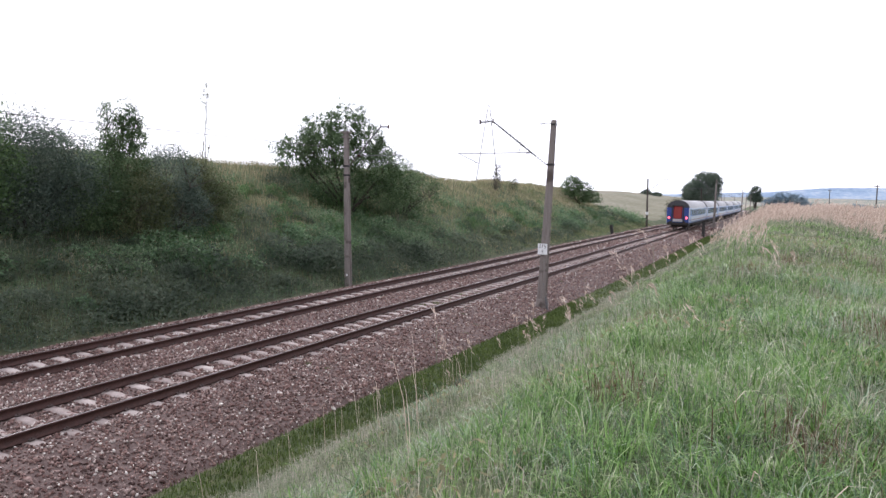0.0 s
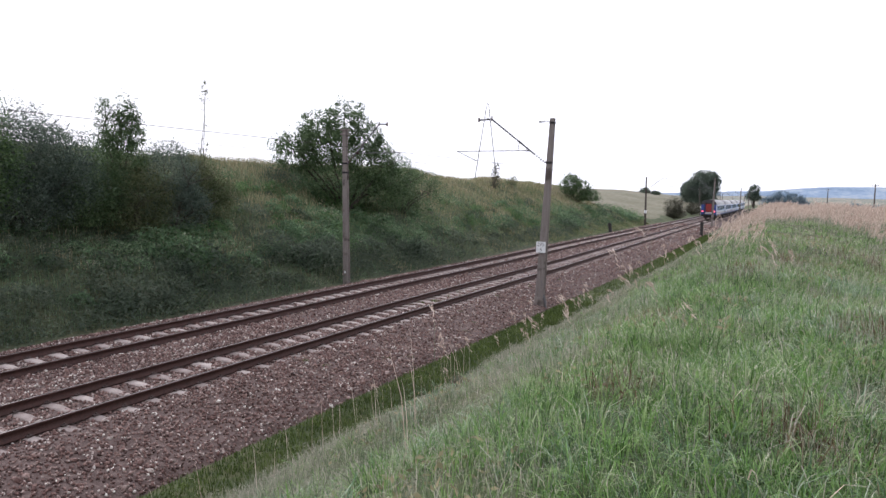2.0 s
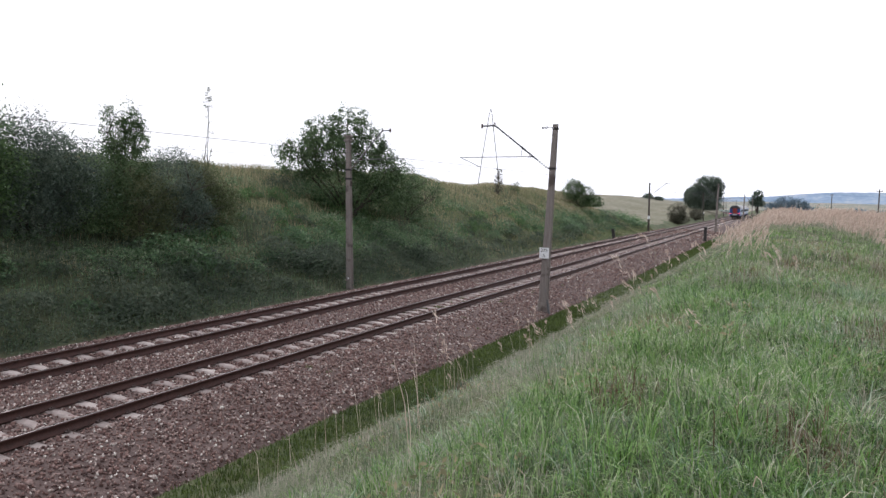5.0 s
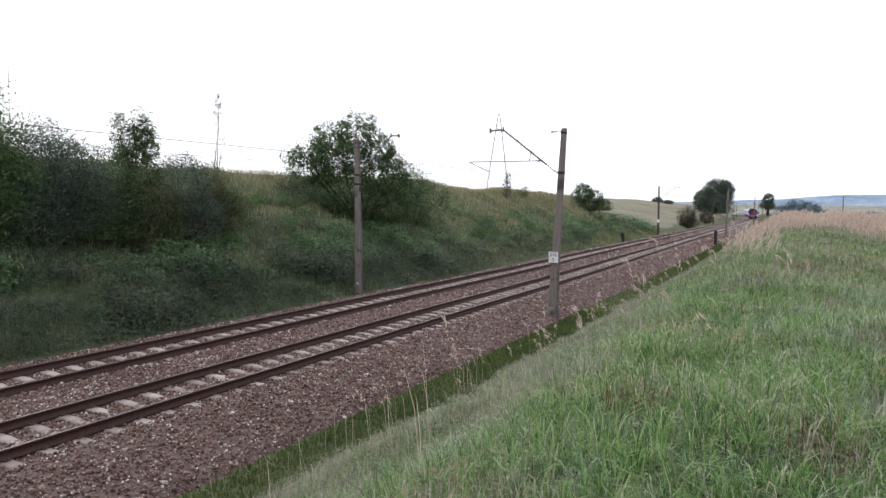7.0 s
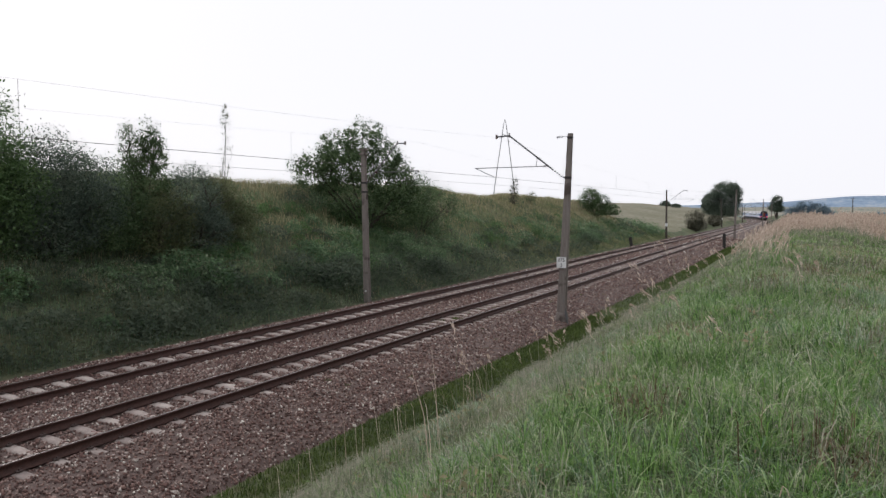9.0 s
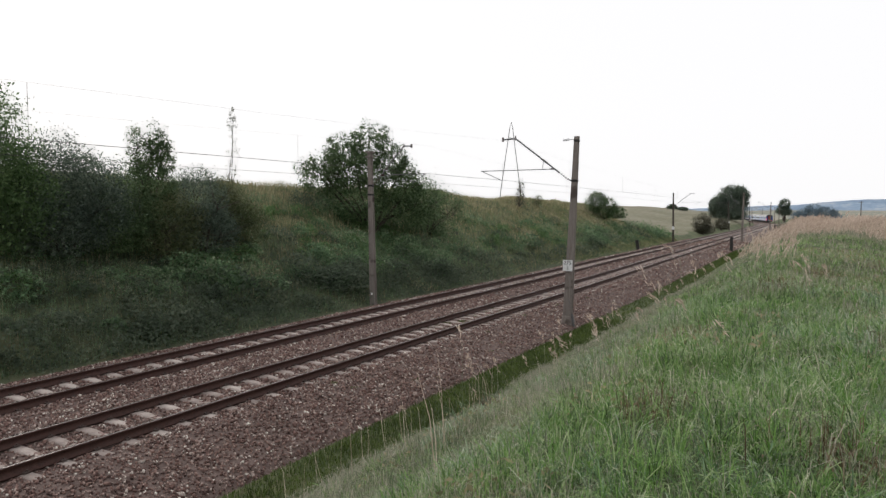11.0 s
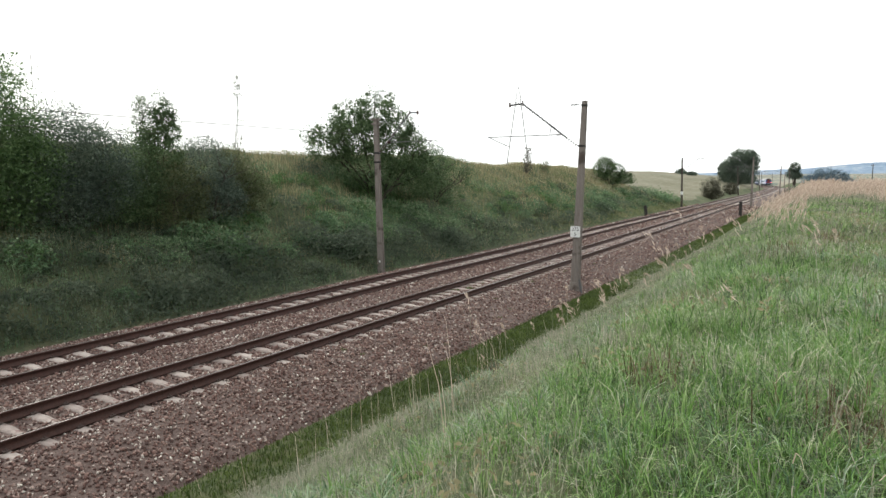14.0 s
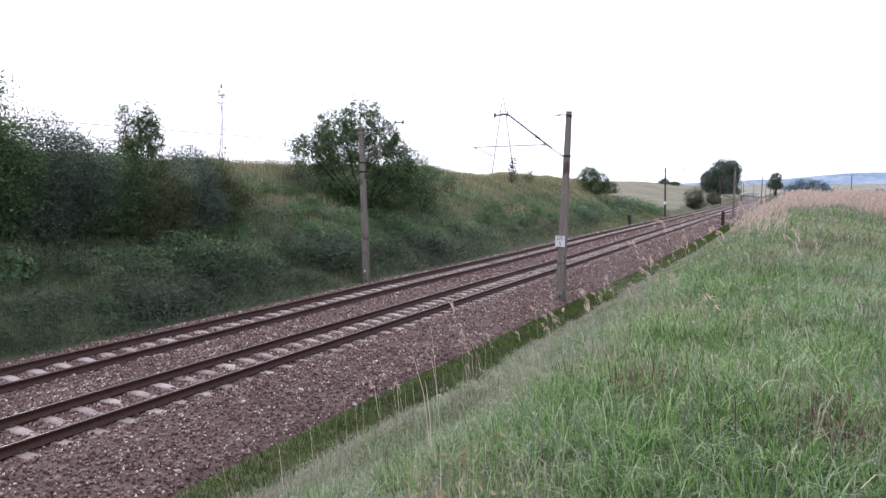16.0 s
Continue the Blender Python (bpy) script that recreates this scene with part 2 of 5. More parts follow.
def box(bm, cx, cy, cz, sx, sy, sz, bevel=0.0, m=None, taper=1.0):
    """A bevelled box in bm; taper narrows its top."""
    r = bmesh.ops.create_cube(bm, size=1.0)
    vs = r["verts"]
    for v in vs:
        k = taper if v.co.z > 0 else 1.0
        v.co = Vector((v.co.x * sx * k + cx, v.co.y * sy * k + cy, v.co.z * sz + cz))
    if bevel:
        es = list({e for v in vs for e in v.link_edges})
        r2 = bmesh.ops.bevel(bm, geom=es, offset=bevel, segments=1, affect="EDGES")
        vs = list({v for f in r2["faces"] for v in f.verts} | {v for v in vs if v.is_valid})
    if m is not None:
        bmesh.ops.transform(bm, matrix=m, verts=vs)
    return vs


def rod(bm, a, b, r0, r1=None, seg=8):
    """A round bar between two points."""
    a, b = Vector(a), Vector(b)
    d = b - a
    mtx = Matrix.Translation((a + b) / 2) @ d.to_track_quat("Z", "Y").to_matrix().to_4x4()
    bmesh.ops.create_cone(bm, cap_ends=True, segments=seg, radius1=r0, radius2=r0 if r1 is None else r1, depth=d.length, matrix=mtx)


def empty(name, m=None):
    ob = new(name)
    ob.empty_display_size = 0.3
    if m is not None:
        ob.matrix_world = m
    return ob


def noise2(x, y, seed=0):
    """Smooth value noise in numpy, -1 to 1."""
    x, y = np.asarray(x, float), np.asarray(y, float)
    xi, yi = np.floor(x), np.floor(y)
    xf, yf = x - xi, y - yi
    h = lambda a, b: np.modf(np.abs(np.sin(a * 127.1 + b * 311.7 + seed * 74.7) * 43758.5453))[0]
    sx, sy = xf * xf * (3 - 2 * xf), yf * yf * (3 - 2 * yf)
    top = h(xi, yi) * (1 - sx) + h(xi + 1, yi) * sx
    bot = h(xi, yi + 1) * (1 - sx) + h(xi + 1, yi + 1) * sx
    return (top * (1 - sy) + bot * sy) * 2 - 1


def smooth01(a):
    a = np.clip(a, 0, 1)
    return a * a * (3 - 2 * a)


# ---------------------------------------------------------------- the line of the track
GAP = 3.88          # between the two track centres
PS = np.arange(-90.0, 760.0, 1.0)
PH = np.interp(PS, [-90, 30, 50, 80, 130, 191, 252, 288, 340, 386, 434, 470, 760],
               [0, 0, 0.02, 0.03, 0.024, 0.022, 0.030, 0.050, 0.085, 0.13, 0.19, 0.25, 0.85])
PX, PY = np.cumsum(-np.sin(PH)), np.cumsum(np.cos(PH))
i0 = int(np.argmin(np.abs(PS)))
PX, PY = PX - PX[i0], PY - PY[i0]
PZ = np.interp(PS, [25, 60, 94, 130, 191, 252, 288, 386, 434, 760], [0, -0.12, -0.42, -0.72, -1.20, -1.55, -1.88, -2.75, -3.05, -5.0])


def along(s, u=0.0, dz=0.0):
    """World point(s) at s metres along the near track, u to its right."""
    x, y, h, z = (np.interp(s, PS, a) for a in (PX, PY, PH, PZ))
    return np.stack([x + u * np.cos(h), y + u * np.sin(h), z + dz + 0 * x], -1)


def heading(s):
    return float(np.interp(s, PS, PH))


def lateral(x, y):
    """Signed distance to the right of the near track's centre line, and the rail level there."""
    x, y = np.asarray(x, float), np.asarray(y, float)
    u, z = np.empty(x.shape), np.empty(x.shape)
    fx, fy, fu, fz = x.ravel(), y.ravel(), u.ravel(), z.ravel()
    for a in range(0, len(fx), 4000):
        b = slice(a, a + 4000)
        d2 = (fx[b, None] - PX[None, ::2]) ** 2 + (fy[b, None] - PY[None, ::2]) ** 2
        k = d2.argmin(1) * 2
        fu[b] = (fx[b] - PX[k]) * np.cos(PH[k]) + (fy[b] - PY[k]) * np.sin(PH[k])
        far = np.sqrt(d2.min(1))
        fu[b] = np.where(np.abs(fu[b]) < far * 0.7, np.sign(fu[b] + 1e-9) * far, fu[b])
        fz[b] = PZ[k]
    return fu.reshape(x.shape), fz.reshape(x.shape)


def natural(x, y):
    """The land before the railway was cut into it."""
    d = np.hypot(x - EYE[0], y)
    crest = np.interp(y, [-60, 15, 55, 75, 95, 150, 210, 270, 330, 420], [6.1, 6.0, 5.7, 5.45, 5.1, 4.9, 5.0, 5.1, 4.5, 1.0])
    start = np.interp(y, [0, 85, 125, 200, 320], [2, 2, 8, 9, 12])
    width = np.interp(y, [0, 80, 125, 180, 320], [3, 3, 34, 46, 42])
    left = -0.5 + (crest + 0.5) * smooth01((-x - start) / width) + 0.004 * np.clip(-x - 25, 0, 60)
    left = left + 0.25 * noise2(x / 9, y / 9, 2) * smooth01((-x - 4) / 6)
    right = 2.82 + 0.12 * smooth01((y - 6) / 20) + 0.14 * noise2(x / 5, y / 5, 5) - 0.009 * np.clip(y - 26, 0, 60) - 0.02 * np.clip(d - 90, 0, 700)
    right = right - 0.32 * smooth01((x - 13.5) / 1.6) * smooth01((y - 7) / 6) * smooth01((60 - y) / 30)   # hollow behind the mound
    near = np.where(x < 1, left, right)
    hills = -12 + 8 * smooth01((d - 900) / 1600) + 2.5 * noise2(x / 160, y / 160, 9)
    return near + (hills - near) * smooth01((d - 330) / 500)


def ground_z(x, y):
    x, y = np.asarray(x, float), np.asarray(y, float)
    u, zt = lateral(x, y)
    floor = zt + np.interp(u, [-6, -2, 2], [-0.46, -0.62, -0.64])
    brink = 5.1 + 0.22 * noise2(y / 2.3, 0 * y, 14) + 0.10 * noise2(y / 0.9, 0 * y, 15)
    out = np.where(u > 0, np.clip(u - brink, 0, 9999) * 0.56, np.clip(-7.4 - u, 0, 9999) * 0.56)
    nat = natural(x, y)
    up, down = floor + out, floor - out
    k = 0.35
    hcl = np.clip(0.5 + 0.5 * (up - nat) / k, 0, 1)
    low = up * (1 - hcl) + nat * hcl - k * hcl * (1 - hcl)
    z = np.where(out <= 0, floor, np.maximum(low, down))
    rough = 0.07 * noise2(x / 0.9, y / 0.9, 1) + 0.12 * noise2(x / 2.7, y / 2.7, 4)
    rough = rough + np.where((u < 0) & (u > -24), 0.20 * noise2(x / 1.7, y / 1.9, 6) + 0.16 * noise2(x / 4.1, y / 5.0, 8), 0.0)
    return z + rough * np.clip(out, 0, 0.6) / 0.6


def build_ground():
    def steps(fine, lo, hi, grow):
        c = list(fine)
        w = fine[1] - fine[0]
        while c[0] > lo:
            w *= grow
            c.insert(0, c[0] - w)
        w = fine[-1] - fine[-2]
        while c[-1] < hi:
            w *= grow
            c.append(c[-1] + w)
        return np.array(c)
    xs = steps(np.arange(-30, 22, 0.5), -3600, 3600, 1.10)
    ys = steps(np.concatenate([np.arange(-8, 60, 0.6), np.arange(60, 130, 1.5), np.arange(130, 330, 3.0)]), -3000, 4200, 1.10)
    gx, gy = np.meshgrid(xs, ys)
    v = np.stack([gx, gy, ground_z(gx, gy)], -1).reshape(-1, 3)
    nx, ny = len(xs), len(ys)
    i, j = np.meshgrid(np.arange(nx - 1), np.arange(ny - 1))
    a = (j * nx + i).ravel()
    me = mesh_of("ground", v, np.stack([a, a + 1, a + nx + 1, a + nx], 1), M["soil"], True)
    for key in ("slope", "field", "crop"):
        me.materials.append(M[key])
    cx, cy = (gx[:-1, :-1] + gx[1:, 1:]).ravel() / 2, (gy[:-1, :-1] + gy[1:, 1:]).ravel() / 2
    cu = lateral(cx, cy)[0]
    wob = noise2(cx / 6, cy / 6, 12) * 2
    zone = np.zeros(len(cx), np.int32)
    zone[(cu < -3) & (cu > -12.5 + wob) & (cy < 70 + wob * 6)] = 1
    zone[(cx < -12 + wob) & (cy > 88 + 1.0 * (-14 - cx) * 0.7 + wob) & (cu < -9 + wob * 0.3)] = 2
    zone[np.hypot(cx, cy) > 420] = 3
    me.polygons.foreach_set("material_index", zone)
    return tagged(new("ground", me), "rolling grassland cut by the railway, with fields and far hills", "ground", kind="structure")


ground = build_ground()


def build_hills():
    """Wooded ridges on the skyline, far behind everything; the haze before them is in their colour."""
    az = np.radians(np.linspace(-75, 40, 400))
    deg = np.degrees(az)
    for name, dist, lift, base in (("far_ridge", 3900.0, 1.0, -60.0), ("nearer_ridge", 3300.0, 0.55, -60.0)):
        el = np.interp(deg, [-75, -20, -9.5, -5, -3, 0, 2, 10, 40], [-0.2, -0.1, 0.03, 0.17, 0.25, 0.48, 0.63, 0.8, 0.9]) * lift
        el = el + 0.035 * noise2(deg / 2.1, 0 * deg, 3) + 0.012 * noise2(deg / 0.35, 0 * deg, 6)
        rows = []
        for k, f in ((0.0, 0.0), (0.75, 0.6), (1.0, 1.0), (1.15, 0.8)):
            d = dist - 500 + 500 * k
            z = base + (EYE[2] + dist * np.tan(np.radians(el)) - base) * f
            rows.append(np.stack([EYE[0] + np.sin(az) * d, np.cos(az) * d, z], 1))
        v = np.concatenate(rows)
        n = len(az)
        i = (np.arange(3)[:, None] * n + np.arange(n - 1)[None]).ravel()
        tagged(new(name, mesh_of(name, v, np.stack([i, i + 1, i + n + 1, i + n], 1), M["hill"], True)), "wooded hills on the skyline, painted in haze blue", "hills", kind="structure")


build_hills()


def sweep(name, s_values, profile, material, closed=True):
    """A cross-section (u, z) drawn along the track."""
    rings = np.stack([along(s_values, u, z) for u, z in profile], 1)
    n, k = rings.shape[0], rings.shape[1]
    idx = np.arange(n * k).reshape(n, k)
    f = []
    for j in range(k if closed else k - 1):
        q = (j + 1) % k
        f.append(np.stack([idx[:-1, j], idx[:-1, q], idx[1:, q], idx[1:, j]], 1))
    return mesh_of(name, rings.reshape(-1, 3), np.concatenate(f), material)


def ballast_z(u):
    return np.interp(u, [-7.1, -6.55, -5.75, -4.80, -4.72, -3.04, -2.96, -1.15, -0.95, -0.82, 0.84, 0.98, 1.65, 3.45, 4.05], [-0.75, -0.42, -0.20, -0.195, -0.235, -0.235, -0.195, -0.19, -0.20, -0.235, -0.235, -0.212, -0.215, -0.52, -0.80])


SV = np.concatenate([np.arange(-85, 60, 0.5), np.arange(60, 750, 2.0)])
us = np.linspace(-7.1, 4.05, 112)
bed = sweep("ballast", SV, [(u, float(ballast_z(u))) for u in us], M["ballast"], False)
bv = np.empty(len(bed.vertices) * 3, np.float32)
bed.vertices.foreach_get("co", bv)
bv = bv.reshape(-1, 3)
bv[:, 2] += 0.010 * noise2(bv[:, 0] * 3, bv[:, 1] * 3, 7) + 0.008 * noise2(bv[:, 0] * 0.8, bv[:, 1] * 0.8, 8)
bed.vertices.foreach_set("co", bv.ravel())
bed.polygons.foreach_set("use_smooth", np.ones(len(bed.polygons), bool))
tagged(new("ballast", bed), "reddish crushed stone track bed under two tracks", "ballast", kind="structure")


def build_tracks():
    head = [(-0.030, 0.0), (0.030, 0.0), (0.036, -0.008), (0.036, -0.042), (0.010, -0.055), (0.010, -0.15), (0.07, -0.176), (0.07, -0.20),
            (-0.07, -0.20), (-0.07, -0.176), (-0.010, -0.15), (-0.010, -0.055), (-0.036, -0.042), (-0.036, -0.008)]
    for c in (0.0, -GAP):
        for off in (-0.754, 0.754):
            me = sweep("rail", SV, [(c + off + a, z) for a, z in head], M["rail"])
            me.materials.append(M["railtop"])
            n = len(SV) - 1
            mi = np.zeros(len(me.polygons), np.int32)
            mi[:n] = 1
            me.polygons.foreach_set("material_index", mi)
            tagged(new("rail", me), "rust-brown steel rail with a worn bright running surface", "rail", "rails of the two tracks", "structure")


build_tracks()


def sleeper_verts():
    """Half-section list of a concrete sleeper: seats raised at the rails, waist lowered."""
    st = [(-1.25, 0.095, -0.215), (-1.22, 0.105, -0.204), (-0.30, 0.105, -0.199), (-0.10, 0.095, -0.225), (0.10, 0.095, -0.225), (0.30, 0.105, -0.199), (1.22, 0.105, -0.204), (1.25, 0.095, -0.215)]
    v, f = [], []
    for u, w, z in st:
        v += [(u, -w - 0.02, -0.40), (u, -w, z), (u, w, z), (u, w + 0.02, -0.40)]
    for i in range(len(st) - 1):
        a = i * 4
        for j in range(3):
            f.append((a + j, a + 4 + j, a + 5 + j, a + 1 + j))
    f += [(0, 1, 2, 3), (31, 30, 29, 28)]
    return np.array(v), np.array(f)


SLV, SLF = sleeper_verts()


def build_sleepers():
    rng = np.random.default_rng(3)
    near = mesh_of("sleeper", SLV, SLF, M["sleeper"])
    bm = bmesh.new()
    for u in (-0.754, 0.754):
        for sgn in (-1, 1):
            box(bm, u + sgn * 0.105, 0, -0.168, 0.075, 0.11, 0.034, 0.008)
            rod(bm, (u + sgn * 0.12, 0, -0.168), (u + sgn * 0.12, 0, -0.12), 0.016, seg=6)
    clips = bpy.data.meshes.new("rail_clip")
    bm.to_mesh(clips)
    bm.free()
    clips.materials.append(M["clip"])
    for c, name in ((0.0, "near"), (-GAP, "far")):
        track = tagged(empty("track"), "sleepers and fastenings of one railway track in ballast", "track", "the two tracks", "structure")
        far_v, far_f, count = [], [], 0
        for i, s in enumerate(np.arange(-30, 330, 0.65)):
            p = along(s, c)
            jit = rng.normal(0, 0.012, 3)
            m = pose(p[0], p[1], p[2] + jit[2] * 0.3, 0, 0, math.degrees(heading(s)) + jit[0] * 20)
            if 3.0 < s < 90:
                ob = new("sleeper", near)
                ob.parent, ob.matrix_world = track, m
                if s < 45:
                    k = new("rail_clip", clips)
                    k.parent, k.matrix_world = track, m
            else:
                a = np.array(m)
                far_v.append(SLV @ a[:3, :3].T + a[:3, 3])
                far_f.append(SLF + count)
                count += len(SLV)
        rest = new("far_sleepers", mesh_of("far_sleepers", np.concatenate(far_v), np.concatenate(far_f), M["sleeper"]))
        rest.parent = track
        tagged(rest, kind="stuff")


build_sleepers()


# ---------------------------------------------------------------- masts and overhead line
def at_track(s, u, dz=0.0, turn=0.0):
    p = along(s, u, dz)
    return pose(p[0], p[1], p[2], 0, 0, math.degrees(heading(s)) + turn)


def mast_shape(bm, h, lean, w0, w1, side):
    """Tapered reinforced-concrete mast with an I-shaped section; lean in metres outward at the top."""
    rows = 7
    ring = [(-1, -1), (1, -1), (1, -0.55), (0.55, -0.35), (0.55, 0.35), (1, 0.55), (1, 1), (-1, 1), (-1, 0.55), (-0.55, 0.35), (-0.55, -0.35), (-1, -0.55)]
    prev = None
    for i in range(rows):
        k = i / (rows - 1)
        z = -0.5 + (h + 0.5) * k
        w = (w0 + (w1 - w0) * k) / 2
        cur = [bm.verts.new((a * w + side * lean * k, b * w * 0.8, z)) for a, b in ring]
        if prev:
            for j in range(12):
                bm.faces.new((prev[j], prev[(j + 1) % 12], cur[(j + 1) % 12], cur[j]))
        prev = cur
    bm.faces.new(prev)


def insulator(bm, a, b):
    a, b = Vector(a), Vector(b)
    for i in range(5):
        p = a.lerp(b, (i + 0.5) / 5)
        q = a.lerp(b, (i + 0.8) / 5)
        rod(bm, p, q, 0.055, 0.025, 10)


def catenary_mast(m, side, h=6.9, lean=0.4, w0=0.36, w1=0.19, arm=True, cap=False, reach=1.0, za=5.81, stuff="mast", say="weathered grey concrete"):
    """side +1: stands to the right of its track, its arm reaching left; origin at its foot; rails are 0.4 above the foot."""
    mast = tagged(empty("catenary_mast", m), say + " catenary mast with a slanting steel arm", "mast", "catenary masts")
    bm = bmesh.new()
    mast_shape(bm, h, lean, w0, w1, side)
    part("column", bm, M[stuff], mast)
    if cap:
        bm = bmesh.new()
        for dz, w in ((-0.02, 0.42), (-0.24, 0.40)):
            box(bm, side * lean, 0, h + dz, w, w * 0.7, 0.09, 0.02)
        part("cap", bm, M["mast"], mast)
    if not arm:
        return mast
    xa = side * lean * za / h
    ax = lambda d, z: (xa - side * d * 1.1 * reach, 0, za + (z - za) * 1.12)
    bm = bmesh.new()
    rod(bm, ax(0.0, za), ax(0.2, za + 0.02), 0.03)
    part("bracket", bm, M["steel"], mast)
    bm = bmesh.new()
    insulator(bm, ax(0.2, za + 0.02), ax(0.62, za + 0.34))
    part("insulator", bm, M["insul"], mast)
    bm = bmesh.new()
    rod(bm, ax(0.58, za + 0.31), ax(2.34, za + 1.67), 0.035)
    rod(bm, ax(2.34, za + 1.67), ax(2.89, za + 1.65), 0.035)
    part("cantilever_arm", bm, M["steel"], mast)
    bm = bmesh.new()
    rod(bm, ax(2.87, za + 1.57), ax(2.87, za + 1.74), 0.045, seg=6)
    part("clamp", bm, M["insul"], mast)
    bm = bmesh.new()
    rod(bm, ax(2.34, za + 1.60), ax(2.34, za + 1.78), 0.03, seg=6)
    part("clamp", bm, M["insul"], mast)
    bm = bmesh.new()
    rod(bm, ax(1.2, za + 0.80), ax(1.25, za + 0.44), 0.014, seg=6)
    rod(bm, ax(0.95, za + 0.45), ax(3.80, za + 0.45), 0.018, seg=6)
    rod(bm, ax(3.78, za + 0.45), ax(2.93, za + 0.07), 0.016, seg=6)
    part("registration_arm", bm, M["steel"], mast)
    bm = bmesh.new()
    insulator(bm, ax(1.05, za + 0.68), ax(1.25, za + 0.83))
    part("insulator", bm, M["insul"], mast)
    bm = bmesh.new()
    insulator(bm, ax(0.75, za + 0.45), ax(0.97, za + 0.45))
    part("insulator", bm, M["insul"], mast)
    if not cap:
        bm = bmesh.new()
        tx = side * lean
        rod(bm, (tx - side * 0.05, 0, h - 0.12), (tx - side * 0.32, 0, h - 0.12), 0.012, seg=6)
        insulator(bm, (tx - side * 0.32, 0, h - 0.12), (tx - side * 0.6, 0, h - 0.14))
        part("earth_wire_bracket", bm, M["steel"], mast)
    return mast


FOOT = -0.42
mast_near = catenary_mast(at_track(27.4, 3.23, FOOT), 1, h=7.80, lean=0.34, w0=0.37, w1=0.19, reach=1.04, za=5.97)
mast_far = catenary_mast(at_track(27.75, -7.04, FOOT), -1, h=7.62, lean=0.17, w0=0.30, w1=0.21, cap=True, reach=0.765, za=5.95)
for s, h in ((115.5, 7.9), (203, 7.8), (290, 7.8), (372, 7.8), (440, 7.8)):
    catenary_mast(at_track(s + 1.5, 2.75, FOOT), 1, h=h, lean=0.14, w0=0.38, w1=0.2, za=5.9)
    other = catenary_mast(at_track(s - 1.5, -7.2, FOOT), -1, h=h, lean=0.40 if s > 116 else 0.12, w0=0.32, w1=0.2, za=5.9, stuff="mast_dark", say="dark weathered")
    bm = bmesh.new()
    box(bm, -0.05, 0, 2.25, 0.34, 0.29, 0.5, 0.01)
    part("number_plate", bm, M["sign"], other, "white painted band")

# kilometre plate on the near mast, and the boot at its foot
bm = bmesh.new()
box(bm, 0.07, -0.20, 2.42, 0.42, 0.012, 0.46, 0.004)
plate = part("number_plate", bm, M["sign"], mast_near, "white enamel kilometre plate with black digits")


def writing(text, size, m, material, parent):
    cu = bpy.data.curves.new("lettering", "FONT")
    cu.body, cu.size, cu.align_x, cu.align_y, cu.extrude = text, size, "CENTER", "CENTER", 0.002
    cu.materials.append(material)
    ob = new("lettering", cu)
    ob.parent, ob.matrix_basis = parent, m
    return ob


writing("275", 0.21, pose(0.07, -0.211, 2.53, 90, 0, 0), M["black"], plate)
writing("5", 0.21, pose(0.07, -0.211, 2.31, 90, 0, 0), M["black"], plate)
bm = bmesh.new()
rod(bm, (0.34, -0.1, -0.2), (0.12, -0.1, 1.0), 0.05, 0.04)
part("earthing_strut", bm, M["steel"], mast_near)
bm = bmesh.new()
rod(bm, (0.30, -0.04, 0.02), (0.16, -0.12, 0.75), 0.075, 0.05, 7)
rod(bm, (0.02, 0.0, -0.3), (0.02, 0.0, 0.28), 0.30, 0.22, 9)
part("footing", bm, M["mast"], mast_near, "dark broken concrete footing")
for m_, z_, x_, w_ in ((mast_near, 5.97, 0.26, 0.27), (mast_near, 7.62, 0.335, 0.22), (mast_far, 5.95, -0.135, 0.26), (mast_far, 5.5, -0.125, 0.27)):
    bm = bmesh.new()
    box(bm, x_, 0, z_, w_, w_ * 0.86, 0.09, 0.01)
    part("collar", bm, M["post"], m_, "dark steel collar")
bm = bmesh.new()
box(bm, 0.0, -0.15, 0.55, 0.09, 0.012, 0.1, 0.003)
part("mark", bm, M["sign"], mast_far)


def wire(name, pts, r, label):
    cu = bpy.data.curves.new(name, "CURVE")
    cu.dimensions, cu.bevel_depth, cu.bevel_resolution = "3D", r, 1
    sp = cu.splines.new("POLY")
    sp.points.add(len(pts) - 1)
    for q, p in zip(sp.points, pts):
        q.co = (*p, 1)
    cu.materials.append(M["wire"])
    return tagged(new(name, cu), label, "wire", "overhead line wires")


SPAN = [-60.0, 27.4, 115.5, 203, 290, 372, 440]


def overhead(c, zag):
    mess, cont = [], []
    for a, b in zip(SPAN[:-1], SPAN[1:]):
        for k in np.linspace(0, 1, 12, endpoint=b == SPAN[-1]):
            s = a + (b - a) * k
            u = c + zag * (1 if SPAN.index(a) % 2 else -1) * (1 - 2 * k)
            mess.append(along(s, u, 7.35 - 1.0 * 4 * k * (1 - k)))
            cont.append(along(s, u, 5.62))
    wire("messenger_wire", mess, 0.0015, "thin sagging carrier wire of the overhead line")
    wire("contact_wire", cont, 0.007 if c > -1 else 0.006, "thin level contact wire above the track")
    for a, b in zip(SPAN[:-1], SPAN[1:]):
        for k in np.linspace(0.1, 0.9, 7):
            s = a + (b - a) * k
            u = c + zag * (1 if SPAN.index(a) % 2 else -1) * (1 - 2 * k)
            wire("dropper", [along(s, u, 7.35 - 1.0 * 4 * k * (1 - k)), along(s, u, 5.62)], 0.004, "short vertical dropper between two overhead wires")


overhead(0.1, 0.2)
overhead(-GAP - 0.1, 0.2)

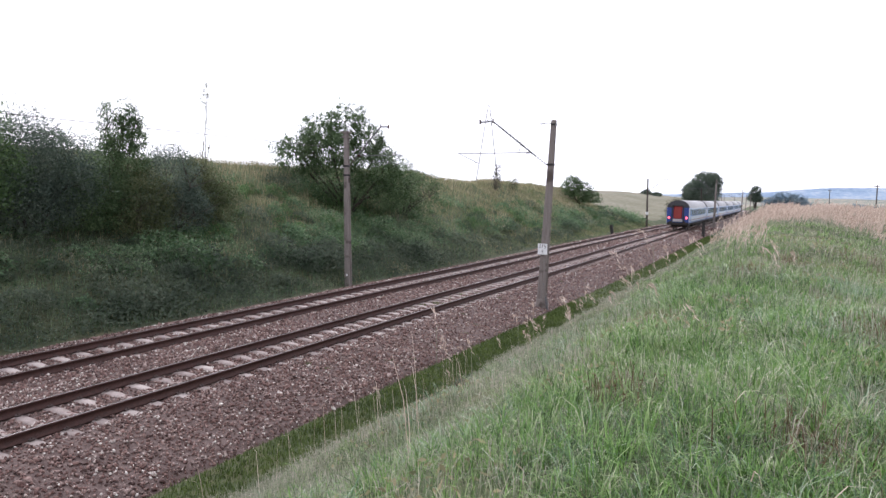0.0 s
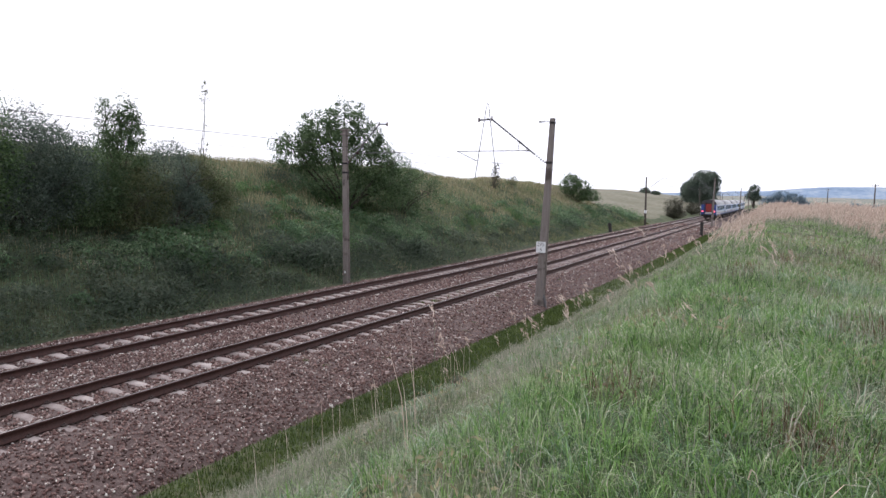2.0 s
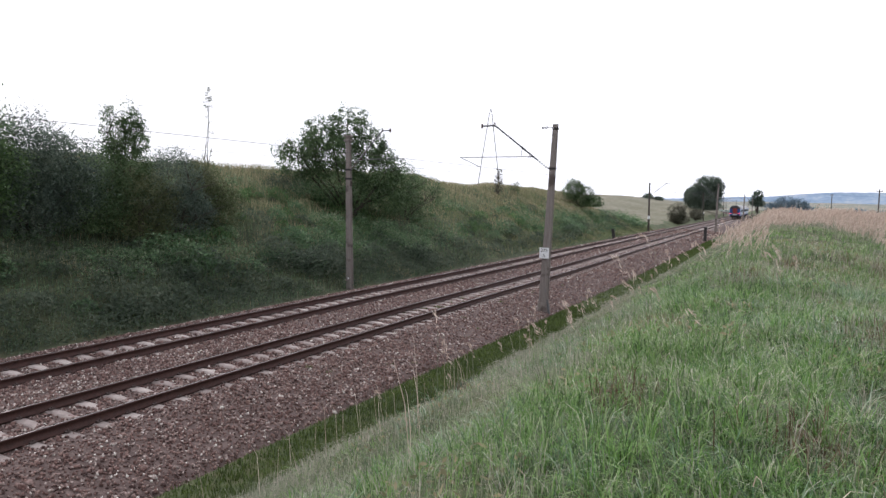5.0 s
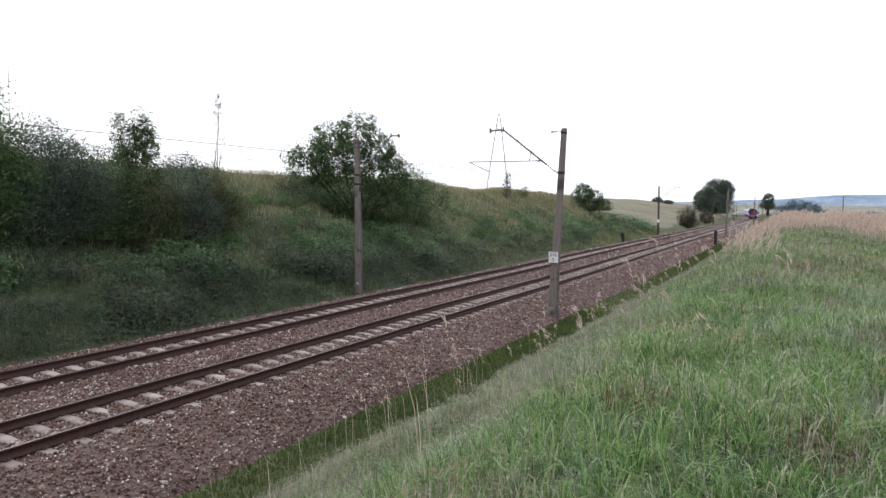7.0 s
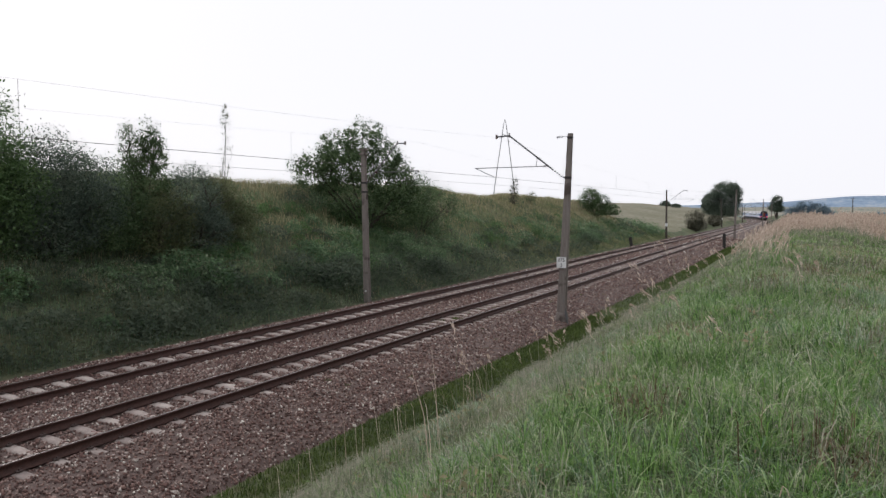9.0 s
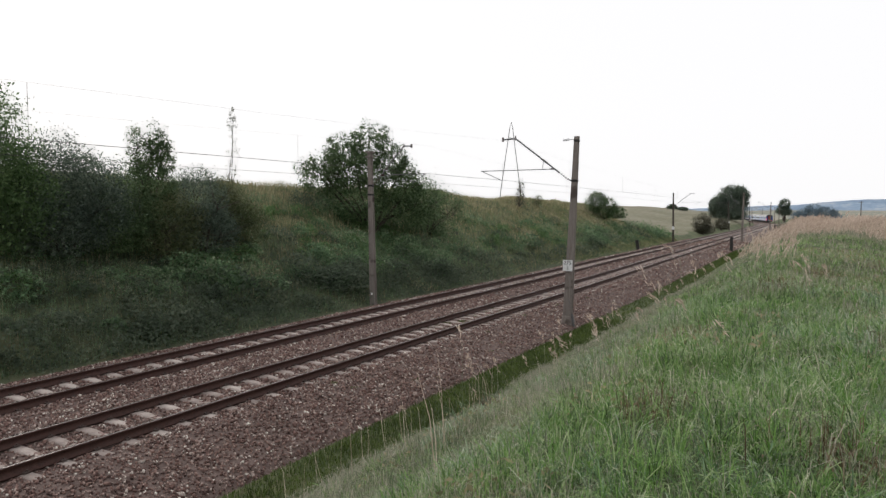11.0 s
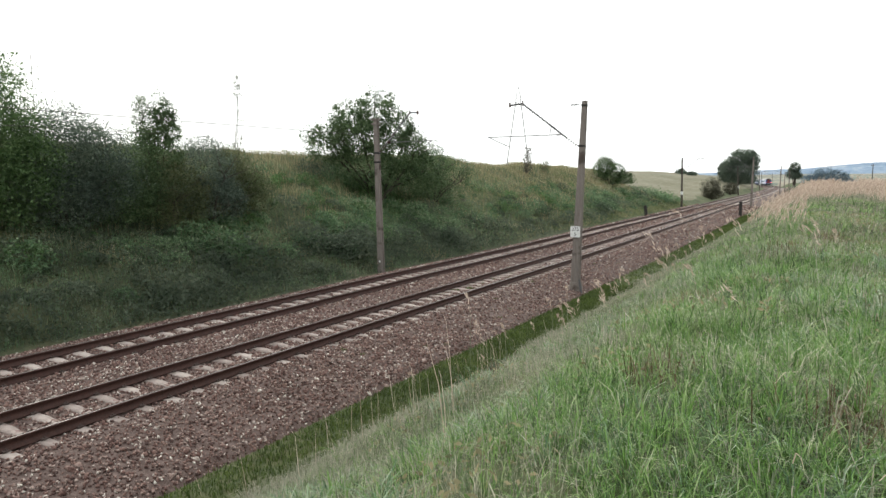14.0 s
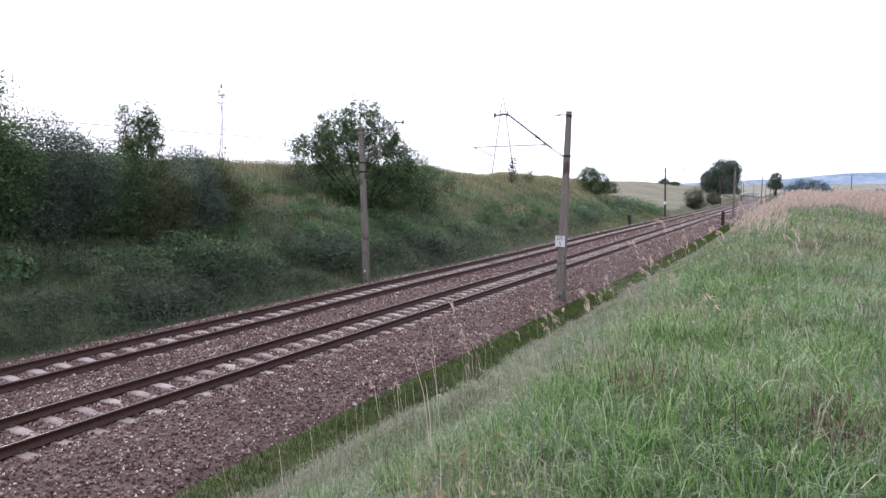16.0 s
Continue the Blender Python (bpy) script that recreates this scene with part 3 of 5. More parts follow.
# ---------------------------------------------------------------- line-side posts
def marker_post(m, h=1.25):
    p = tagged(empty("marker_post", m), "short dark tarred line-side post", "post", "line-side posts")
    bm = bmesh.new()
    box(bm, 0, 0, h / 2 - 0.15, 0.36, 0.30, h + 0.3, 0.03)
    part("shaft", bm, M["post"], p)
    bm = bmesh.new()
    box(bm, 0, 0, h + 0.03, 0.41, 0.35, 0.06, 0.02)
    part("head", bm, M["post"], p)
    return p


marker_post(at_track(86.5, -6.9, -0.42) @ pose(0, 0, 0, 0, -9, 0), 1.15)
marker_post(at_track(91.0, 3.55, -0.42), 1.6)
marker_post(at_track(201, 4.2, -0.42), 1.7)

# lattice pylon with two legs far behind the crest
pyl = tagged(empty("power_pylon", pose(-30, 96.3, 5.2)), "slim steel two-legged power line pylon behind the crest", "pylon")
bm = bmesh.new()
for sy in (-1, 1):
    rod(bm, (0, sy * 4.5, -0.5), (0, sy * 0.5, 11.6), 0.065, 0.055, 6)
part("legs", bm, M["steel"], pyl)
bm = bmesh.new()
rod(bm, (0, -1.0, 10.0), (0, 1.0, 10.0), 0.035, seg=6)
rod(bm, (0, -0.5, 11.6), (0, 0.0, 12.4), 0.035, seg=6)
rod(bm, (0, 0.5, 11.6), (0, 0.0, 12.4), 0.035, seg=6)
part("crossarm", bm, M["steel"], pyl)
for sy in (-0.9, 0.9):
    bm = bmesh.new()
    insulator(bm, (0, sy, 9.95), (0, sy, 9.4))
    part("insulator", bm, M["insul"], pyl)


def utility_pole(x, y, h):
    """Wooden pole with a short crossarm, out in the fields."""
    z = float(ground_z(np.array([x]), np.array([y]))[0])
    pole = tagged(empty("utility_pole", pose(x, y, z)), "dark wooden utility pole in the fields", "pole", "field poles")
    bm = bmesh.new()
    rod(bm, (0, 0, -0.5), (0, 0, h), 0.17, 0.13, 8)
    part("shaft", bm, M["mast_dark"], pole)
    bm = bmesh.new()
    box(bm, 0, 0, h - 0.5, 1.4, 0.14, 0.14, 0.01)
    part("crossarm", bm, M["mast_dark"], pole)
    for sx in (-0.6, 0.6):
        bm = bmesh.new()
        rod(bm, (sx, 0, h - 0.43), (sx, 0, h - 0.2), 0.06, 0.04, 8)
        part("insulator", bm, M["insul"], pole)


utility_pole(23.0, 300.0, 9.0)
utility_pole(29.8, 200.0, 7.5)


# ---------------------------------------------------------------- vegetation in numpy
def blades_mesh(name, base, height, width, material, rng, bend=0.45, curl=None, spread=0.7, fine=True):
    """Bent, tapering grass blades; curl gives the way each one leans."""
    n = len(base)
    la = rng.uniform(0, 2 * np.pi, n) if curl is None else curl + rng.normal(0, spread, n)
    lean = np.stack([np.cos(la), np.sin(la), 0 * la], 1)
    a = la + np.pi / 2 + rng.normal(0, 0.6, n)
    side = np.stack([np.cos(a), np.sin(a), 0 * a], 1)
    br = np.clip(rng.uniform(0.1, 1.0, n) * bend, 0, 1.25)[:, None]
    b = br * height[:, None]
    up = np.array([0, 0, 1.0])[None] * height[:, None]
    w = width[:, None] / 2
    p1 = base + up * 0.44 + lean * b * 0.24
    p2 = base + up * (0.78 - 0.2 * br) + lean * b * 0.66
    p3 = base + up * (0.93 - 0.58 * br) + lean * b * 1.12
    if fine:
        v = np.stack([base - side * w, base + side * w, p1 - side * w * 0.9, p1 + side * w * 0.9, p2 - side * w * 0.55, p2 + side * w * 0.55, p3], 1)
        tri = [(0, 1, 3), (0, 3, 2), (2, 3, 5), (2, 5, 4), (4, 5, 6)]
    else:
        pm = base + up * (0.7 - 0.08 * br) + lean * b * 0.38
        v = np.stack([base - side * w, base + side * w, pm - side * w * 0.75, pm + side * w * 0.75, p3], 1)
        tri = [(0, 1, 3), (0, 3, 2), (2, 3, 4)]
    i = (np.arange(n) * v.shape[1])[:, None]
    f = np.concatenate([i + np.array([t]) for t in tri])
    return mesh_of(name, v.reshape(-1, 3), f, material)


def leaves_mesh(name, centre, size, material, rng, flat=0.0, along_dir=None, slim=0.45, sky=0.0):
    """Small pointed leaves, one folded pair of triangles each, turned at random."""
    n = len(centre)
    d = rng.normal(0, 1, (n, 3))
    d[:, 2] *= 1 - flat
    if along_dir is not None:
        d = d * 0.35 + along_dir
    d /= np.linalg.norm(d, axis=1)[:, None]
    if sky:      # blades of the leaves spread towards the sky
        up = rng.normal(0, 0.55, (n, 3)) + np.array([0, 0, 1.0])
        up /= np.linalg.norm(up, axis=1)[:, None]
        d -= sky * (d * up).sum(1)[:, None] * up
        d /= np.linalg.norm(d, axis=1)[:, None]
        e = np.cross(d, up)
    else:
        e = np.cross(d, rng.normal(0, 1, (n, 3)))
    e /= np.linalg.norm(e, axis=1)[:, None] + 1e-9
    nn = np.cross(d, e)
    s = size[:, None]
    v = np.stack([centre - d * s, centre + e * s * slim + nn * s * 0.12, centre + d * s, centre - e * s * slim + nn * s * 0.12], 1)
    i = (np.arange(n) * 4)[:, None]
    f = np.concatenate([i + np.array([[0, 1, 2]]), i + np.array([[0, 2, 3]])])
    return mesh_of(name, v.reshape(-1, 3), f, material)


def limb(bm, a, b, r0, r1):
    rod(bm, a, b, r0, r1, 6)


def shrub(name, foot, lobes, count, leaf, material, seed, label, category="shrub", stems=5, gaps=0.35, r_stem=0.07):
    """Stems forking into the lobes of a crown; leaves gather in twig clusters, so the outline is ragged.
    lobes: (dx, dy, dz, rx, ry, rz) from the foot."""
    rng = np.random.default_rng(seed)
    fz = float(ground_z(np.array([foot[0]]), np.array([foot[1]]))[0])
    thing = tagged(empty(name, pose(foot[0], foot[1], fz)), label, category)
    k0 = 1.16 if foot[1] < 30 else 1.06 if foot[1] < 50 else 1.0
    lobes = [tuple(q * k0 for q in l) for l in lobes]
    vol = np.array([l[3] * l[4] * l[5] for l in lobes]) ** 0.7
    bm = bmesh.new()
    for k in range(stems):
        l = lobes[k % len(lobes)]
        a = Vector((rng.normal(0, 0.15), rng.normal(0, 0.15), -0.3))
        c = Vector((l[0] + rng.normal(0, l[3] * 0.3), l[1] + rng.normal(0, l[4] * 0.3), l[2] - l[5] * 0.2))
        mid = a.lerp(c, 0.5) + Vector((rng.normal(0, 0.15), rng.normal(0, 0.15), 0.25))
        limb(bm, a, mid, r_stem, r_stem * 0.7)
        limb(bm, mid, c, r_stem * 0.7, r_stem * 0.35)
        for q in range(4):
            tip = c + Vector((rng.normal(0, l[3] * 0.5), rng.normal(0, l[4] * 0.5), abs(rng.normal(0, l[5] * 0.6))))
            limb(bm, c, tip, r_stem * 0.35, r_stem * 0.1)
    part("trunk", bm, M["bark"], thing)
    pts = []
    for l, share in zip(lobes, vol / vol.sum()):
        k = 64 if count > 5000 else 24
        nc = max(9, int(count * 0.95 * share / k))
        d = rng.normal(0, 1, (nc, 3))
        d /= np.linalg.norm(d, axis=1)[:, None]
        r = 0.30 + 0.66 * rng.uniform(0, 1, nc) ** 0.45
        r *= 1 + 0.22 * noise2(d[:, 0] * 3 + seed, d[:, 1] * 3 + d[:, 2] * 2, seed) + rng.exponential(0.05, nc)
        c = d * r[:, None] * np.array(l[3:6]) + np.array(l[0:3])
        c = c[noise2(c[:, 0] * 1.6, c[:, 2] * 1.6 + c[:, 1], seed + 3) > -1 + gaps]
        girth = (l[3] * l[4] * l[5]) ** (1 / 3)
        ball = min(0.17 * girth + 0.04, 0.45 * min(l[3:6])) * rng.uniform(0.6, 1.5, len(c))
        e = rng.normal(0, 1, (len(c), k, 3))
        e /= np.linalg.norm(e, axis=2)[..., None]
        e *= rng.uniform(0.4, 1.0, (len(c), k, 1)) + rng.exponential(0.22, (len(c), k, 1))
        pts.append((c[:, None] + e * ball[:, None, None] * np.array([1, 1, 0.9])).reshape(-1, 3))
        veil = rng.normal(0, 1, (int(count * 0.45 * share), 3))
        veil *= (rng.uniform(0.2, 1, len(veil)) ** 0.4 / np.linalg.norm(veil, axis=1))[:, None]
        veil *= (1 + 0.16 * noise2(veil[:, 0] * 5 + seed, veil[:, 1] * 5 + veil[:, 2] * 4, seed + 9) + rng.exponential(0.05, len(veil)))[:, None]
        pts.append(veil * np.array(l[3:6]) * 1.13 + np.array(l[0:3]))
    p = np.concatenate(pts)
    p = p[p[:, 2] > 0.05]
    me = leaves_mesh("crown", p, rng.uniform(0.6, 1.25, len(p)) * leaf * 0.86, material, rng, sky=0.55)
    ob = new("crown", me)
    ob.parent = thing
    return thing


# big hawthorn on the slope behind the far mast, with a darker companion beside it
shrub("hawthorn", (-13.8, 37.2), [(-2.4, -2.0, 3.5, 1.5, 1.6, 1.3), (-0.9, -0.9, 3.9, 1.9, 1.9, 1.5), (0, 0, 5.5, 1.15, 1.2, 1.35), (-1.2, -1.0, 5.0, 1.45, 1.5, 1.05), (0.9, 0.7, 4.3, 1.25, 1.3, 1.1), (-0.6, -0.5, 1.9, 2.2, 2.2, 1.6),
                                  (1.2, 0.9, 2.9, 1.5, 1.7, 1.5), (1.9, 1.6, 1.7, 1.4, 1.8, 1.3)],
      30000, 0.10, M["leaf"], 11, "broad dark green hawthorn growing on the cutting slope", "tree", 9, 0.2, 0.1)
shrub("blackthorn", (-13.1, 42.8), [(0, -0.6, 2.1, 1.7, 1.9, 1.8), (0.7, 1.6, 1.5, 1.6, 1.7, 1.4), (-0.2, -2.2, 1.4, 1.5, 1.5, 1.5)], 17400, 0.065, M["leaf"], 12,
      "low dark shrub spreading down the slope beside the hawthorn", "shrub", 5, 0.2)
# thicket at the end of the slope
shrub("maple", (-12.8, 12.2), [(0, 0, 3.2, 1.6, 1.6, 2.0), (-0.3, -0.6, 4.2, 1.2, 1.2, 1.0), (0.2, 0.6, 1.8, 1.7, 1.6, 1.6)], 29362, 0.079, M["leaf_fresh"], 22, "leafy young maple tree above the thicket", "tree", 6, 0.25)
shrub("willow", (-12.8, 15.3), [(0, -0.3, 2.3, 1.5, 1.5, 1.6), (0.3, 0.9, 1.8, 1.3, 1.3, 1.5), (0, -0.2, 1.0, 1.5, 1.6, 1.0)], 33277, 0.061, M["leaf_grey"], 21, "dense grey-green willow shrub", "shrub", 7, 0.15)
shrub("willow", (-12.9, 17.8), [(0, 0, 1.6, 1.2, 1.3, 1.4), (0.2, -0.2, 0.8, 1.3, 1.4, 0.9)], 17617, 0.058, M["leaf"], 23, "dark green shrub in the thicket", "shrub", 5, 0.2)
shrub("rowan", (-13.1, 19.5), [(0, 0, 2.2, 0.9, 0.9, 1.3), (-0.25, -0.35, 3.7, 0.32, 0.36, 0.9), (0, -0.05, 3.3, 0.45, 0.5, 0.8), (0.15, 0.2, 3.8, 0.42, 0.45, 0.95), (0.3, 0.5, 3.4, 0.35, 0.35, 0.7)], 15660, 0.061, M["leaf"], 24,
      "upright leafy rowan rising above the thicket", "tree", 8, 0.3)
shrub("dogwood", (-12.4, 19.7), [(0, 0, 1.3, 1.1, 1.4, 1.3)], 13702, 0.058, M["leaf_red"], 25, "brownish green dogwood shrub", "shrub", 6, 0.25)
shrub("dogwood", (-12.8, 21.8), [(0, 0, 2.05, 1.1, 1.2, 1.35), (0.3, 0.2, 0.9, 1.2, 1.3, 1.0)], 17617, 0.058, M["leaf_grey"], 26, "grey-green shrub in the thicket", "shrub", 6, 0.2)
shrub("dogwood", (-13.0, 23.6), [(0, 0, 1.55, 1.0, 1.1, 1.3), (0.3, 0.7, 1.0, 1.0, 1.0, 1.0)], 13702, 0.058, M["leaf_red"], 27, "reddish dogwood shrub on the slope", "shrub", 6, 0.3)
shrub("sapling", (-13.4, 24.5), [(0, 0, 1.6, 0.5, 0.5, 1.1), (0, 0.1, 3.2, 0.26, 0.3, 0.9), (0.05, 0.1, 4.5, 0.2, 0.25, 0.8), (-0.1, 0.2, 5.3, 0.12, 0.14, 0.4)], 520, 0.045, M["leaf_red"], 28, "thin nearly bare sapling with few leaves", "sapling", 6, 0.5, 0.026)
# further along the slope and in the fields
shrub("sapling", (-17.2, 70), [(0, 0, 1.3, 0.5, 0.7, 1.2), (0, 0.2, 2.6, 0.35, 0.45, 0.8)], 1300, 0.072, M["leaf_dusk"], 31, "small sparse sapling on the crest", "sapling", 5, 0.4, 0.04)
shrub("sapling", (-17.6, 76), [(0, 0, 0.8, 0.5, 1.2, 0.8)], 725, 0.072, M["leaf_red"], 40, "thin brownish sapling on the crest", "sapling", 5, 0.5, 0.03)
shrub("elder", (-15.4, 95), [(-0.8, -0.2, 2.3, 1.4, 1.6, 1.5), (0.5, 0.4, 1.5, 1.6, 1.8, 1.5), (1.7, 1.2, 0.6, 1.4, 1.8, 1.1)], 13050, 0.101, M["leaf"], 32, "rounded dark elder bush on the crest", "shrub", 6, 0.0)
shrub("elder", (-10.7, 153), [(0, 0, 2.3, 2.0, 2.1, 2.3), (0.4, 0, 1.1, 2.0, 2.0, 1.3)], 11600, 0.108, M["leaf_dusk"], 33, "round brownish bush beside the far track", "shrub", 6, 0.2)
shrub("elder", (-11.9, 191), [(0, 0, 1.4, 1.8, 2.4, 1.6)], 5800, 0.115, M["leaf_dusk"], 35, "low bush beside the far track", "shrub", 5, 0.2)
shrub("lime_tree", (-18.6, 262), [(-3.0, -1, 6.0, 2.7, 3.2, 3.0), (0.6, 0, 8.7, 3.7, 4.2, 3.4), (3.5, 1, 8.0, 2.9, 3.2, 3.7), (0.4, 0, 4.6, 5.2, 4.6, 3.2), (1.0, 0, 1.8, 4.8, 4, 1.9)], 34000, 0.27, M["leaf_far"], 34,
      "large round-crowned tree beside the railway curve", "tree", 6, 0.12, 0.3)
shrub("lime_tree", (-23.6, 268), [(0, 0, 3.6, 2.6, 3.4, 3.4)], 7000, 0.3, M["leaf_far"], 41, "smaller tree leaning against the large one", "tree", 5, 0.15, 0.2)
shrub("ash_tree", (-2.8, 300), [(0, 0, 8.2, 2.1, 2.1, 2.6), (-0.6, 0, 6.2, 2.3, 2.3, 1.7), (0.9, 0, 5.6, 2.0, 2.0, 1.2)], 5000, 0.3, M["leaf_far"], 36, "slender field tree with a tufted crown", "tree", 5, 0.25, 0.2)
shrub("hedge_bush", (0.9, 230), [(0, 0, 0.8, 1.8, 2, 1.2)], 1800, 0.25, M["leaf_far"], 37, "small dark bush beside the railway", "shrub", 4, 0.2)
shrub("hedge_bush", (5.0, 228), [(0, 0, 0.8, 1.6, 2, 1.3)], 1800, 0.25, M["leaf_far"], 42, "small dark bush beside the railway", "shrub", 4, 0.2)
shrub("hedge_bush", (-44, 292), [(0, 0, 0.7, 1.9, 2, 1.4)], 1500, 0.35, M["leaf_far"], 38, "round bush on the field crest", "shrub", 4, 0.2)
shrub("hedge_bush", (-40, 293), [(0, 0, 0.5, 1.8, 2, 1.0)], 1500, 0.35, M["leaf_far"], 39, "low bush on the field crest", "shrub", 4, 0.2)
shrub("copse", (0.9, 720), [(-11, 0, 7, 9, 8, 6.5), (-1, 0, 10, 10, 8, 8.5), (9, 0, 9, 9, 8, 7.5), (17, 0, 4.5, 8, 8, 5)], 16000, 0.6, M["leaf_haze"], 43, "dark rounded copse in the valley", "copse", 4, 0.1, 0.4)
shrub("copse", (75, 800), [(-10, 0, 4, 9, 8, 5), (8, 0, 4, 10, 8, 4)], 4000, 0.8, M["leaf_haze"], 44, "dark hedge trees among the far fields", "copse", 4, 0.1, 0.4)


# ---------------------------------------------------------------- loose ballast stones
def build_stones():
    rng = np.random.default_rng(17)
    s, u = [], []
    for a, b, dens in ((3, 18, 270), (18, 32, 130), (32, 48, 60), (48, 70, 32), (70, 120, 13)):
        n = int((b - a) * 10.6 * dens)
        s.append(rng.uniform(a, b, n))
        u.append(rng.uniform(-7.0, 3.7, n))
    s, u = np.concatenate(s), np.concatenate(u)
    keep = np.ones(len(s), bool)
    for c in (0.0, -GAP):
        d = np.abs(u - c)
        near = np.abs(((s + 30 + 0.325) % 0.65) - 0.325) < 0.14
        keep &= ~(np.abs(d - 0.754) < 0.085)
        keep &= ~(near & (d > 0.14) & (d < np.where(c < 0, 0.9, 1.14)) & (rng.uniform(0, 1, len(s)) < 0.95))
    s, u = s[keep], u[keep]
    n = len(s)
    r = rng.uniform(0.018, 0.042, n) * np.interp(s, [0, 30, 60, 120], [1, 1.15, 1.6, 3.0])
    r *= np.where(rng.uniform(0, 1, n) < 0.03, 1.7, 1.0)
    c = along(s, u, ballast_z(u) + r * 0.3)
    c[:, 2] += 0.010 * noise2(c[:, 0] * 3, c[:, 1] * 3, 7) + 0.008 * noise2(c[:, 0] * 0.8, c[:, 1] * 0.8, 8)
    octa = np.array([(1, 0, 0), (-1, 0, 0), (0, 1, 0), (0, -1, 0), (0, 0, 1), (0, 0, -1)], float)
    tri = np.array([(0, 2, 4), (2, 1, 4), (1, 3, 4), (3, 0, 4), (2, 0, 5), (1, 2, 5), (3, 1, 5), (0, 3, 5)])
    v = octa[None] * rng.uniform(0.6, 1.25, (n, 6, 1)) + rng.normal(0, 0.16, (n, 6, 3))
    a = rng.uniform(0, 2 * np.pi, (n, 2))
    ca, sa_, cb, sb = np.cos(a[:, :1]), np.sin(a[:, :1]), np.cos(a[:, 1:]), np.sin(a[:, 1:])
    x, y, z = v[..., 0], v[..., 1], v[..., 2] * 0.8
    x, y = x * ca - y * sa_, x * sa_ + y * ca
    y, z = y * cb - z * sb, y * sb + z * cb
    v = np.stack([x, y, z], -1) * r[:, None, None] + c[:, None]
    f = (np.arange(n)[:, None, None] * 6 + tri[None]).reshape(-1, 3)
    ob = new("ballast_stones", mesh_of("ballast_stones", v.reshape(-1, 3), f, M["stone"]))
    tagged(ob, "loose reddish and pale crushed ballast stones", "ballast", kind="stuff")


build_stones()


# ---------------------------------------------------------------- grass of the near bank
def scatter(rng, n, y0, y1, u0, u1, power=1.0):
    y = y0 + (y1 - y0) * rng.uniform(0, 1, n) ** power
    u = rng.uniform(u0, u1, n)
    x = np.interp(y, PY, PX) + u
    keep = np.degrees(np.arctan2(x - EYE[0], y)) < 9.0
    x, y = x[keep], y[keep]
    return np.stack([x, y, ground_z(x, y) - 0.03], 1), x - np.interp(y, PY, PX)


def grass(name, label, material, base, h, w, rng, bend=0.5, curl=None, spread=0.7, fine=False):
    ob = new(name, blades_mesh(name, base, h, w, material, rng, bend, curl, spread, fine))
    return tagged(ob, label, "grass", kind="stuff")


# withered brown places in the green: x, y, radius
PATCHES = [(11.9, 13.6, 0.5), (12.6, 16.4, 0.4), (14.5, 17.5, 1.1), (14.6, 26.0, 1.3), (12.9, 4.5, 0.28), (11.6, 5.2, 0.2), (13.6, 8.2, 0.4), (11.2, 9.0, 0.25)]


def lushness(p, u):
    """Where the bank is green rather than dry, 0 to 1."""
    g = smooth01((u - np.interp(p[:, 1], [2, 20, 40], [10.9, 8.2, 9.0]) + 0.9 * noise2(p[:, 0] / 1.7, p[:, 1] / 1.7, 21)) / 1.7)
    worn = smooth01((noise2(p[:, 0] / 1.5, p[:, 1] / 1.9, 35) + 0.4 * noise2(p[:, 0] / 0.5, p[:, 1] / 0.5, 36) - 0.12) / 0.4)
    for cx, cy, r in PATCHES:
        g = g * (1 - 0.95 * np.exp(-((p[:, 0] - cx) ** 2 + ((p[:, 1] - cy) / 1.5) ** 2) / r ** 2))
    return g * (1 - 0.6 * worn) * (1 - 0.45 * smooth01((u - 11.5) / 1.5) * smooth01((p[:, 1] - 8) / 6))


def tufts(rng, centre, per, radius):
    """Blades gathered in tufts, each leaning out from its middle."""
    n = len(centre)
    a = rng.uniform(0, 2 * np.pi, (n, per))
    r = radius * rng.uniform(0, 1, (n, per)) ** 0.7
    p = centre[:, None] + np.stack([np.cos(a) * r, np.sin(a) * r, 0 * a], -1)
    return p.reshape(-1, 3), a.ravel(), np.repeat(np.arange(n), per)


